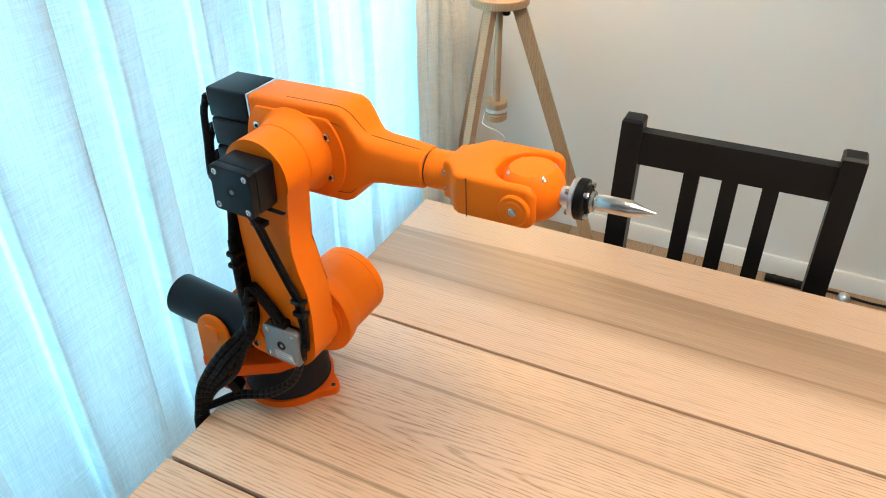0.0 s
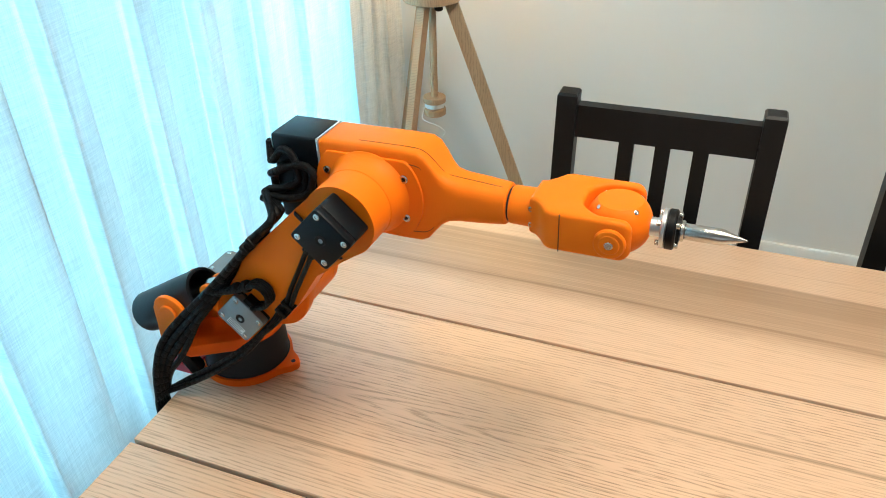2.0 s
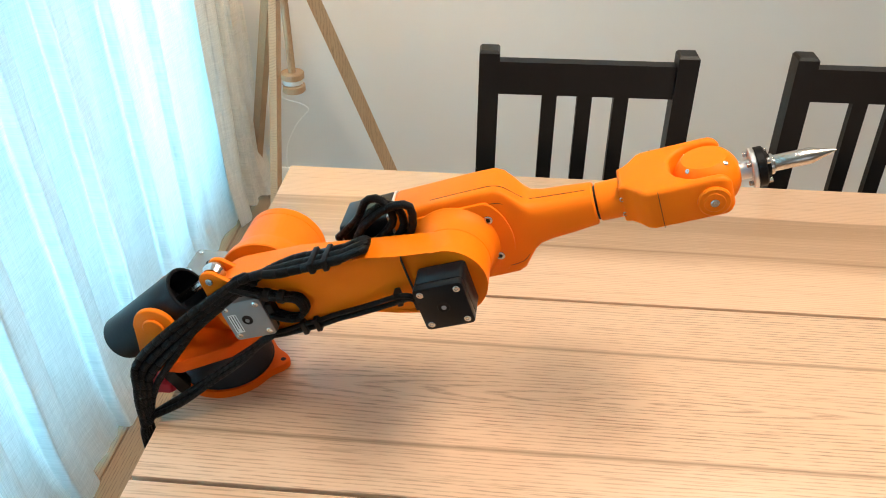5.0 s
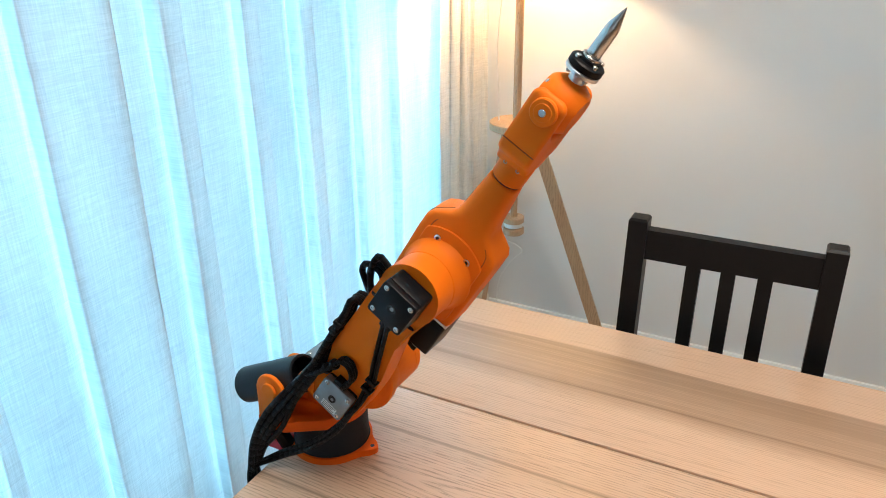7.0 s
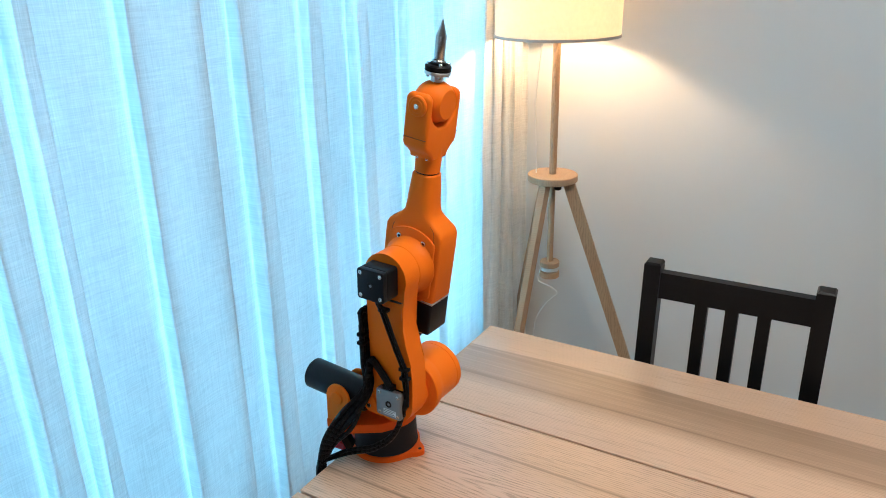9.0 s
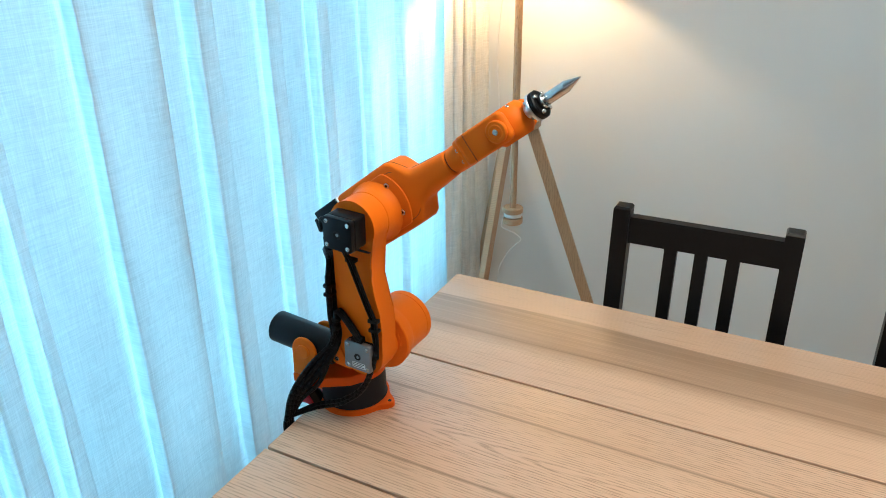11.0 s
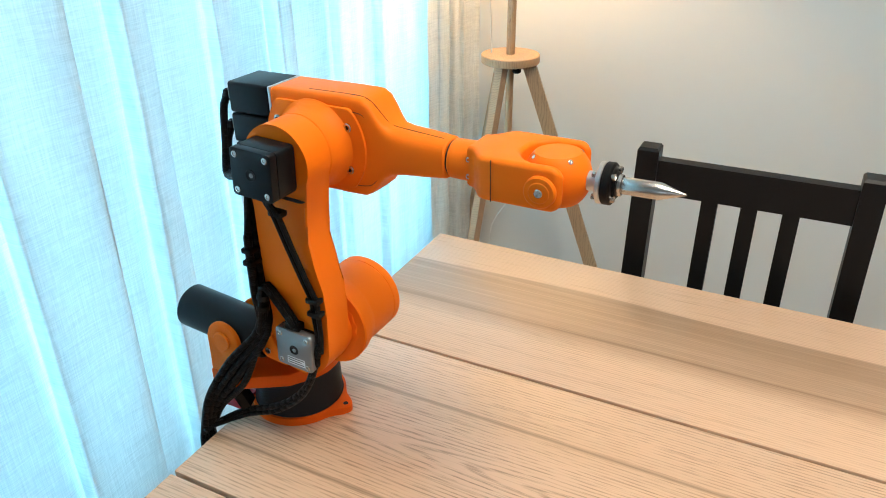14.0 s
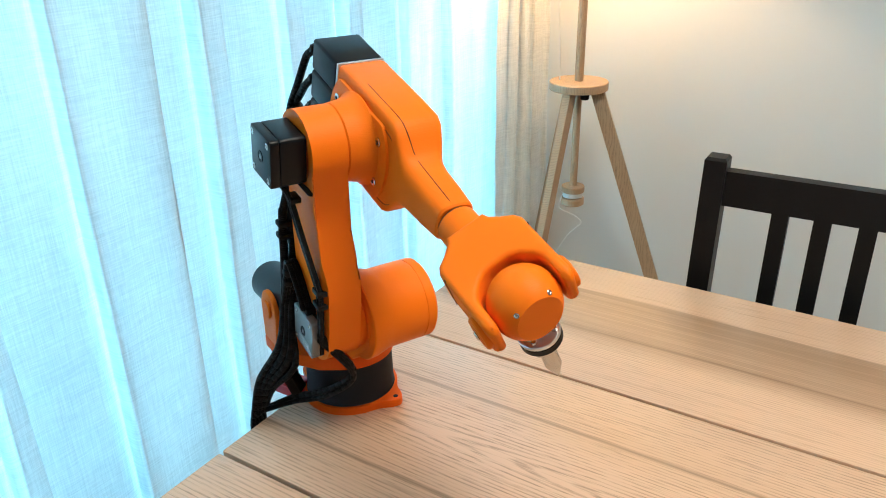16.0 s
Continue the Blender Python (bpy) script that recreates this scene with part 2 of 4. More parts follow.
OAK_SET = [wood("pale_oak_near", OAK_LIGHT, (0.42, 0.265, 0.152), OAK_DARK, 1.0, 0.40, 0, 0.25, pith=(-0.28, 0.06, 0.02, 0.0050), seams=(-0.03,), line=0.85),
           wood("pale_oak_middle", OAK_LIGHT, (0.42, 0.265, 0.152), OAK_DARK, 1.0, 0.40, 0, 0.2, pith=(-0.013, 0.012, 0.055, 0.0043), seams=(-0.088, 0.062), line=0.75),
           wood("pale_oak_far", OAK_LIGHT, (0.215, 0.122, 0.061), OAK_DARK, 1.0, 0.40, 0, 0.15, stripe=(0.022, 0.050), pith=(0.34, 0.05, 0.015, 0.0036), line=0.28)]
OAK = OAK_SET[0]
# brown of the joint strips, deepened to stand for shade in the gaps
JOINT_OAK = material("shaded_joint_oak", (0.075, 0.045, 0.026), 0.7, vary_scale=30, stretch=(1, 20, 20))
BEECH = wood("pale_beech", (0.50, 0.325, 0.185), (0.42, 0.25, 0.13), (0.30, 0.17, 0.09), 3.0, 0.5, 2, 0.3)
FLOOR_OAK = wood("oak_floor", (0.36, 0.235, 0.135), (0.27, 0.165, 0.09), (0.15, 0.09, 0.05), 1.0, 0.45, 1, 0.4)
CHAIR_BLACK = material("black_brown_stain", (0.0026, 0.0034, 0.0042), 0.40, spec=0.22, vary=(0.006, 0.0055, 0.0055), vary_scale=6, stretch=(6, 6, 1),
                       bump=0.18, bump_scale=1.0, bump_stretch=(500, 500, 14))
WALL = material("white_wall_paint", (0.72, 0.715, 0.69), 0.88, vary=(0.71, 0.70, 0.675), vary_scale=1.4, bump=0.12, bump_scale=260, spec=0.25)
CEILING = material("white_ceiling_paint", (0.80, 0.80, 0.79), 0.9, vary_scale=2, bump=0.1, bump_scale=200, spec=0.2)
TRIM = material("white_trim_paint", (0.78, 0.78, 0.76), 0.45, vary_scale=3, bump=0.04, bump_scale=200)
LINEN = linen("white_linen", (0.86, 0.87, 0.87), 0.52)
LINEN_LINED = linen("cream_linen", (0.90, 0.86, 0.79), 0.18)
SHADE = material("cream_lamp_fabric", (0.84, 0.78, 0.66), 0.85, vary_scale=90, bump=0.2, bump_scale=900, translucent=0.45, spec=0.1)
SHADE_TRIM = material("grey_shade_band", (0.45, 0.43, 0.40), 0.8, vary_scale=60)
CORD = material("white_cord", (0.78, 0.77, 0.74), 0.5, vary_scale=40)
GLASS = bpy.data.materials.new("window_glass")
GLASS.use_nodes = True
GLASS.node_tree.nodes["Principled BSDF"].inputs["Transmission Weight"].default_value = 1.0
GLASS.node_tree.nodes["Principled BSDF"].inputs["Roughness"].default_value = 0.0
GLASS.node_tree.nodes["Principled BSDF"].inputs["IOR"].default_value = 1.45


# ---- mesh tools ----
def part(name, bm, mat, parent=None, label="", sharp=35.0):
    """Links a bmesh as one mesh object, under a thing or a part if given."""
    bmesh.ops.recalc_face_normals(bm, faces=bm.faces)
    me = bpy.data.meshes.new(name)
    bm.to_mesh(me)
    bm.free()
    for pol in me.polygons:
        pol.use_smooth = True
    me.set_sharp_from_angle(angle=radians(sharp))
    me.materials.append(mat)
    ob = new(name, me)
    if parent:
        ob.parent = parent
    return tagged(ob, label)


def thing(name, m, label, category, group="", kind=""):
    ob = new(name)
    ob.empty_display_size = 0.05
    ob.matrix_basis = m
    return tagged(ob, label, category, group, kind)


def bevel(bm, width, segments=2, angle=30, edges=None):
    if edges is None:
        edges = [e for e in bm.edges if len(e.link_faces) == 2 and e.calc_face_angle(0) > radians(angle)]
    if edges and width:
        bmesh.ops.bevel(bm, geom=edges, offset=width, segments=segments, profile=0.5, affect="EDGES", clamp_overlap=True)
    return bm


def box(lo, hi, bev=0.0, segments=2, bm=None):
    own = bm is None
    b = bmesh.new()
    r = bmesh.ops.create_cube(b, size=1)
    for v in r["verts"]:
        v.co = Vector([l + (c + 0.5) * (h - l) for c, l, h in zip(v.co, lo, hi)])
    bevel(b, bev, segments)
    return b if own else joined(bm, b)


def joined(bm, other):
    me = bpy.data.meshes.new("scratch")
    other.to_mesh(me)
    other.free()
    bm.from_mesh(me)
    bpy.data.meshes.remove(me)
    return bm


def swap(axis):
    """Turns local z to the axis named."""
    return {"z": Matrix(), "y": Matrix.Rotation(radians(-90), 4, "X"), "-y": Matrix.Rotation(radians(90), 4, "X"),
            "x": Matrix.Rotation(radians(90), 4, "Y"), "-x": Matrix.Rotation(radians(-90), 4, "Y")}[axis]


def lathe(profile, axis="z", at=(0, 0, 0), sides=32, bm=None):
    """Turns (radius, height) points about an axis; ends with radius 0 close it."""
    b = bmesh.new()
    rings = []
    for r, h in profile:
        if r < 1e-6:
            rings.append([b.verts.new((0, 0, h))])
        else:
            rings.append([b.verts.new((r * math.cos(2 * math.pi * i / sides), r * math.sin(2 * math.pi * i / sides), h)) for i in range(sides)])
    for p, q in zip(rings, rings[1:]):
        for i in range(sides):
            j = (i + 1) % sides
            vs = [p[0]] if len(p) == 1 else [p[i], p[j]]
            vs += [q[0]] if len(q) == 1 else [q[j], q[i]]
            if len(vs) > 2:
                b.faces.new(vs)
    bmesh.ops.transform(b, matrix=Matrix.Translation(at) @ swap(axis), verts=b.verts)
    return b if bm is None else joined(bm, b)


def disc(r, h0, h1, axis="z", at=(0, 0, 0), edge=0.0008, sides=32, bm=None):
    """A solid cylinder with eased edges."""
    return lathe([(0, h0), (r - edge, h0), (r, h0 + edge), (r, h1 - edge), (r - edge, h1), (0, h1)], axis, at, sides, bm)


def prism(outline, y0, y1, bev=0.0, segments=3, plane="xz", near=None, far=None, bm=None):
    """Extrudes an outline (a, b) across the plane from y0 to y1; near(b) may shift the first cap."""
    b = bmesh.new()
    put = {"xz": lambda a, c, d: (a, d, c), "xy": lambda a, c, d: (a, c, d), "yz": lambda a, c, d: (d, a, c)}[plane]
    first = [b.verts.new(put(p, q, near(q) if near else y0)) for p, q in outline]
    last = [b.verts.new(put(p, q, far(q) if far else y1)) for p, q in outline]
    caps = [b.faces.new(first), b.faces.new(list(reversed(last)))]
    k = len(outline)
    for i in range(k):
        b.faces.new([first[(i + 1) % k], first[i], last[i], last[(i + 1) % k]])
    if bev:
        bmesh.ops.bevel(b, geom=[e for c in caps for e in c.edges], offset=bev, segments=segments, profile=0.5, affect="EDGES", clamp_overlap=True)
    return b if bm is None else joined(bm, b)


def rounded(points, radii, steps=6):
    """Rounds the corners of a polygon, each by its radius."""
    out = []
    k = len(points)
    for i in range(k):
        p0, p1, p2 = (Vector(points[(i + d) % k]) for d in (-1, 0, 1))
        r = radii[i] if isinstance(radii, (list, tuple)) else radii
        a, c = p0 - p1, p2 - p1
        if r <= 0 or a.length < 1e-9 or c.length < 1e-9:
            out.append(tuple(p1))
            continue
        ang = a.angle(c)
        d = min(r / max(math.tan(ang / 2), 1e-4), 0.49 * a.length, 0.49 * c.length)
        s, e = p1 + a.normalized() * d, p1 + c.normalized() * d
        for j in range(steps + 1):
            f = j / steps
            out.append(tuple((1 - f) ** 2 * s + 2 * f * (1 - f) * p1 + f * f * e))
    return out


def arc(cx, cz, r, a0, a1, steps=12):
    return [(cx + r * math.cos(radians(a0 + (a1 - a0) * i / steps)), cz + r * math.sin(radians(a0 + (a1 - a0) * i / steps))) for i in range(steps + 1)]


def hull(points):
    pts = sorted(set(points))

    def half(seq):
        h = []
        for p in seq:
            while len(h) > 1 and (h[-1][0] - h[-2][0]) * (p[1] - h[-2][1]) - (h[-1][1] - h[-2][1]) * (p[0] - h[-2][0]) <= 1e-12:
                h.pop()
            h.append(p)
        return h[:-1]
    return half(pts) + half(reversed(pts))


def smooth_line(points, steps=8):
    """Points along a Catmull-Rom curve."""
    P = [Vector(p) for p in points]
    P = [2 * P[0] - P[1]] + P + [2 * P[-1] - P[-2]]
    out = []
    for a, b, c, d in zip(P, P[1:], P[2:], P[3:]):
        for i in range(steps):
            t = i / steps
            out.append(0.5 * (2 * b + (c - a) * t + (2 * a - 5 * b + 4 * c - d) * t * t + (3 * b - a - 3 * c + d) * t ** 3))
    return out + [P[-2]]


def tube(points, r, sides=8, steps=8, bm=None):
    """A round strand along a smooth curve."""
    line = smooth_line(points, steps)
    b = bmesh.new()
    rings = []
    up = Vector((0.3, 0.2, 0.93))
    for i, p in enumerate(line):
        d = (line[min(i + 1, len(line) - 1)] - line[max(i - 1, 0)]).normalized()
        u = (up - d * up.dot(d)).normalized()
        up = u
        w = d.cross(u)
        rings.append([b.verts.new(p + r * (u * math.cos(2 * math.pi * k / sides) + w * math.sin(2 * math.pi * k / sides))) for k in range(sides)])
    for p, q in zip(rings, rings[1:]):
        for k in range(sides):
            b.faces.new([p[k], p[(k + 1) % sides], q[(k + 1) % sides], q[k]])
    b.faces.new(list(reversed(rings[0])))
    b.faces.new(rings[-1])
    return b if bm is None else joined(bm, b)


def screw(parent, at, axis, r=0.0030, ring=True, h=0.0012):
    """A socket head: a bright rim with a dark hexagonal hole."""
    head = lathe([(0, -0.002), (r, -0.002), (r, h * 0.6), (r * 0.8, h), (r * 0.52, h), (r * 0.5, h * 0.2), (0, h * 0.2)], axis, at, 16)
    s = part("screw", head, STEEL, parent)
    part("socket", disc(r * 0.5, h * 0.2, h * 0.45, axis, at, 0.0001, 6), BLACK_PLASTIC, s)
    return s


# ---- the room ----
X_WALL, Y_BACK, X_FAR, Y_REAR, TALL = -0.62, 1.80, 5.6, -5.0, 2.55
floor = part("floor", box((X_WALL - 0.4, Y_REAR - 0.2, -0.12), (X_FAR + 0.2, Y_BACK + 0.2, -0.012)), FLOOR_OAK)
tagged(floor, "oak board floor under the table", "floor", kind="structure")
ceiling = part("ceiling", box((X_WALL - 0.4, Y_REAR - 0.2, TALL), (X_FAR + 0.2, Y_BACK + 0.2, TALL + 0.15)), CEILING)
tagged(ceiling, "plain white painted ceiling", "ceiling", kind="structure")
wall_back = part("wall_back", box((X_WALL - 0.3, Y_BACK, -0.01), (X_FAR + 0.2, Y_BACK + 0.2, TALL)), WALL)
tagged(wall_back, "off-white painted wall behind chairs and lamp", "wall", kind="structure")
wall_far = part("wall_far", box((X_FAR, Y_REAR, -0.01), (X_FAR + 0.2, Y_BACK, TALL)), WALL)
tagged(wall_far, "plain off-white painted wall", "wall", kind="structure")


def wall_with_opening(name, along, at, thick, lo, hi, open_lo, open_hi, z0, z1):
    """A wall of four blocks round one opening. along: the axis it runs on."""
    bm = bmesh.new()
    for a0, a1, b0, b1 in ((lo, open_lo, -0.01, TALL), (open_hi, hi, -0.01, TALL), (open_lo, open_hi, -0.01, z0), (open_lo, open_hi, z1, TALL)):
        if along == "y":
            box((at - thick, a0, b0), (at, a1, b1), bm=bm)
        else:
            box((a0, at - thick, b0), (a1, at, b1), bm=bm)
    return tagged(part(name, bm, WALL), "off-white painted wall with a window opening", "wall", kind="structure")


wall_window = wall_with_opening("wall_window", "y", X_WALL, 0.24, Y_REAR, Y_BACK, -1.5, 1.52, 0.20, 2.38)
# the rear opening is added, to let the fill light in
wall_rear = wall_with_opening("wall_rear", "x", Y_REAR, 0.2, X_WALL - 0.24, X_FAR, 0.7, 3.3, 0.65, 2.35)


def window(name, along, at, lo, hi, z0, z1, bars):
    """A white frame with mullions and panes set into an opening."""
    w = thing(name, Matrix(), "white-framed window with clear panes", "window", kind="structure")

    def bar(a0, a1, b0, b1):
        if along == "y":
            return box((at - 0.03, a0, b0), (at + 0.03, a1, b1), 0.004)
        return box((a0, at - 0.03, b0), (a1, at + 0.03, b1), 0.004)
    for a0, a1, b0, b1 in ((lo, lo + 0.06, z0, z1), (hi - 0.06, hi, z0, z1), (lo + 0.06, hi - 0.06, z0, z0 + 0.06), (lo + 0.06, hi - 0.06, z1 - 0.06, z1)):
        part("window_frame", bar(a0, a1, b0, b1), TRIM, w)
    edges = [lo + 0.06 + (hi - lo - 0.12) * i / bars for i in range(bars + 1)]
    for e in edges[1:-1]:
        part("mullion", bar(e - 0.03, e + 0.03, z0 + 0.062, z1 - 0.062), TRIM, w)
    for a, b in zip(edges, edges[1:]):
        if along == "y":
            g = box((at - 0.003, a + 0.033, z0 + 0.063), (at + 0.003, b - 0.033, z1 - 0.063))
        else:
            g = box((a + 0.033, at - 0.003, z0 + 0.063), (b - 0.033, at + 0.003, z1 - 0.063))
        pane = part("pane", g, GLASS, w)
        pane.visible_shadow = False
    return w


window("window_1", "y", X_WALL - 0.14, -1.5, 1.52, 0.20, 2.38, 3)
# unseen window added round the rear fill light
window("window_2", "x", Y_REAR - 0.08, 0.7, 3.3, 0.65, 2.35, 3)
board = prism([(0, 0), (0.014, 0), (0.014, 0.060), (0.010, 0.066), (0, 0.066)], X_WALL, X_FAR, plane="yz")
bmesh.ops.transform(board, matrix=Matrix.Translation((0, Y_BACK, -0.006)) @ Matrix.Diagonal((1, -1, 1, 1)), verts=board.verts)
tagged(part("baseboard", board, TRIM), "white painted baseboard along the wall", "baseboard", kind="structure")


# ---- floor boards near the table and the lamp ----
for i in range(15):
    y = -1.0 - 0.37 * (i * 7 % 5)
    while y < Y_BACK - 0.02:
        y1 = min(y + 1.45, Y_BACK - 0.002)
        x0 = X_WALL + 0.001 + i * 0.138
        if y1 > y + 0.05:
            fb = box((-0.068, -(y1 - y) / 2 + 0.0008, -0.012), (0.068, (y1 - y) / 2 - 0.0008, 0.0), 0.0012, 1)
            part("floor_board", fb, FLOOR_OAK, floor).location = (x0 + 0.069, (y + y1) / 2, 0.0)
        y += 1.45

# ---- curtains ----
def curtain(name, y0, y1, x0, mat, label, seed, fold, deep, tuck, step=0.0062, rows=44, z1=2.44):
    """One hung sheet: S-shaped pleats that lap over themselves, lean and spread downwards, and fold up where the hem meets the floor."""
    ny = int((y1 - y0) / step)
    b = bmesh.new()
    grid = []
    for j in range(rows + 1):
        f = j / rows
        z = z1 * (1 - f) ** 0.9
        row = []
        for i in range(ny + 1):
            u = y0 + (y1 - y0) * i / ny
            lean = 0.05 * noise.noise(Vector((u * 2.1, 0.3, seed + 1))) * f
            v = u + lean + 0.055 * noise.noise(Vector((u * 4.7, z * 0.22, seed))) + 0.02 * noise.noise(Vector((u * 11.0, z * 0.35, seed + 2)))
            ph = 2 * math.pi * v / fold
            amp = deep * (0.45 + 0.85 * abs(noise.noise(Vector((u * 5.3, z * 0.30, seed + 4)))) * 2) * (0.75 + 0.3 * f)
            lap = tuck * (0.6 + 1.2 * (0.5 + noise.noise(Vector((u * 3.9, z * 0.5, seed + 6)))))
            s = amp * math.sin(ph) + 0.25 * amp * math.sin(2.3 * ph + 1.0) + 0.15 * amp * math.sin(4.3 * ph + 3.0 * noise.noise(Vector((u * 2.0, z * 0.4, seed + 8))))
            wob = 0.012 * noise.noise(Vector((u * 3.1, z * 1.3, seed))) + 0.003 * noise.noise(Vector((u * 14, z * 5.0, seed + 3)))
            puddle = max(0.0, 1 - z / 0.16)
            out = puddle ** 1.6 * (0.018 + 0.040 * noise.noise(Vector((u * 6.0, 0, seed + 9))))
            crease = puddle * 0.016 * noise.noise(Vector((u * 21, z * 40, seed + 5)))
            lift = 0.006 + puddle * 0.015 * (0.5 + noise.noise(Vector((u * 9, 2.2, seed))))
            row.append(b.verts.new((x0 + s + wob + out + crease, u - lap * math.sin(2 * ph), max(z, 0.0) + lift)))
        grid.append(row)
    for p, q in zip(grid, grid[1:]):
        for i in range(ny):
            b.faces.new([p[i], p[i + 1], q[i + 1], q[i]])
    return tagged(part(name, b, mat, sharp=180), label, "curtain")


# the edges of each standing pleat of the sheer curtain, along the window
PLEATS = [(-1.66, -1.60), (-1.45, -1.38), (-1.22, -1.17), (-1.02, -0.95), (-0.83, -0.78), (-0.66, -0.59), (-0.47, -0.37), (-0.28, -0.22), (-0.088, -0.035), (0.010, 0.052), (0.213, 0.360),
          (0.460, 0.520), (0.676, 0.722), (0.846, 0.905), (1.055, 1.105), (1.235, 1.270)]


def pleated_curtain(name, y0, y1, x0, mat, label, seed, step=0.0036, rows=44, z1=2.44):
    """A hung sheet of flat panels between standing pleats whose edges roll over, with a hem that folds up on the floor."""
    ease = lambda a: (lambda f: f * f * (3 - 2 * f))(min(max(a, 0.0), 1.0))
    ny = int((y1 - y0) / step)
    b = bmesh.new()
    grid = []
    for j in range(rows + 1):
        f = j / rows
        z = z1 * (1 - f) ** 0.9
        puddle = max(0.0, 1 - z / 0.16)
        row = []
        for i in range(ny + 1):
            u = y0 + (y1 - y0) * i / ny
            v = u + 0.010 * noise.noise(Vector((u * 5.0, z * 0.7, seed))) + 0.004 * noise.noise(Vector((u * 12.0, z * 1.6, seed + 2)))
            x = 0.013 * noise.noise(Vector((u * 6.5, z * 0.35, seed + 4))) + 0.006 * noise.noise(Vector((u * 19.0, z * 0.5, seed + 6))) + 0.0025 * noise.noise(Vector((u * 30, z * 4.0, seed + 3)))
            y = u
            for k, (a, c) in enumerate(PLEATS):
                if a - 0.02 < v < c + 0.02:
                    tall = 0.030 + 0.012 * noise.noise(Vector((k * 3.1, z * 0.6, seed)))
                    up = ease((v - a) / 0.014) * (1 - ease((v - c + 0.012) / 0.012))
                    x += tall * up * (1 - 0.35 * ease((v - a) / (c - a)))
                    if a < v < a + 0.028:
                        y -= 0.0125 * math.sin(math.pi * (v - a) / 0.028)
                    wide = 0.75 * (c - a)
                    if c - wide < v < c:
                        y += 0.42 * wide * math.sin(math.pi * ((c - v) / wide) ** 0.8)
            out = puddle ** 1.6 * (0.018 + 0.040 * noise.noise(Vector((u * 6.0, 0, seed + 9))))
            crease = puddle * 0.016 * noise.noise(Vector((u * 21, z * 40, seed + 5)))
            lift = 0.006 + puddle * 0.015 * (0.5 + noise.noise(Vector((u * 9, 2.2, seed))))
            row.append(b.verts.new((x0 + x + out + crease, y, max(z, 0.0) + lift)))
        grid.append(row)
    for p, q in zip(grid, grid[1:]):
        for i in range(ny):
            b.faces.new([p[i], p[i + 1], q[i + 1], q[i]])
    # a second layer added behind each panel to dim it; a narrow single strip at each pleat's first edge stays bright
    for (a0, _), (a1, _) in zip(PLEATS, PLEATS[1:-1]):
        i0, i1 = (round((v - y0) / (y1 - y0) * ny) for v in (a0 + 0.016, a1 - 0.007))
        inner = [[b.verts.new(v.co + Vector((-0.0045, 0, 0))) for v in row[i0:i1]] for row in grid]
        for r in range(rows):
            b.faces.new([grid[r][i0], inner[r][0], inner[r + 1][0], grid[r + 1][i0]])
        for p, q in zip(inner, inner[1:]):
            for i in range(len(p) - 1):
                b.faces.new([p[i], p[i + 1], q[i + 1], q[i]])
    return tagged(part(name, b, mat, sharp=180), label, "curtain")


pleated_curtain("sheer_curtain", -1.75, 1.56, -0.515, LINEN, "white linen sheer curtain hanging in soft folds to the floor", 4)
curtain("lined_curtain", 1.490, 1.786, -0.472, LINEN_LINED, "cream linen curtain gathered beside the wall corner", 11, 0.085, 0.015, 0.006)

# ---- table ----
PLANKS = ((-0.3015, -0.0042), (0.0, 0.2972), (0.3015, 0.5985))
table = thing("dining_table", Matrix(), "long pale oak dining table with three wide planks", "table")
for k, (a, b_) in enumerate(PLANKS):
    p = box((-0.93, (a - b_) / 2, -0.022), (0.93, (b_ - a) / 2, 0.0), 0.0016, 2)
    plank = part("plank", p, OAK_SET[k], table)
    plank.location = (0.93, (a + b_) / 2, 0.75)
# brown strips low in the joints, coloured dark so the gaps read as shaded
for y0, y1 in ((-0.0040, -0.0002), (0.2974, 0.3013)):
    part("joint_strip", box((0.004, y0, 0.7290), (1.856, y1, 0.7440)), JOINT_OAK, table)
for y in (-0.2, 0.5):
    part("rail", box((0.16, y - 0.012, 0.66), (1.70, y + 0.012, 0.727), 0.002), OAK, table)
for x in (0.24, 1.62):
    part("batten", box((x - 0.035, -0.27, 0.698), (x + 0.035, 0.57, 0.7213), 0.002), OAK, table)
    for y in (-0.17, 0.47):
        part("leg", prism(rounded([(-0.028, 0), (0.028, 0), (0.036, 0.6975), (-0.036, 0.6975)], 0.002, 2), y - 0.028, y + 0.028, 0.003, 2), OAK, table).location = (x, 0, 0)


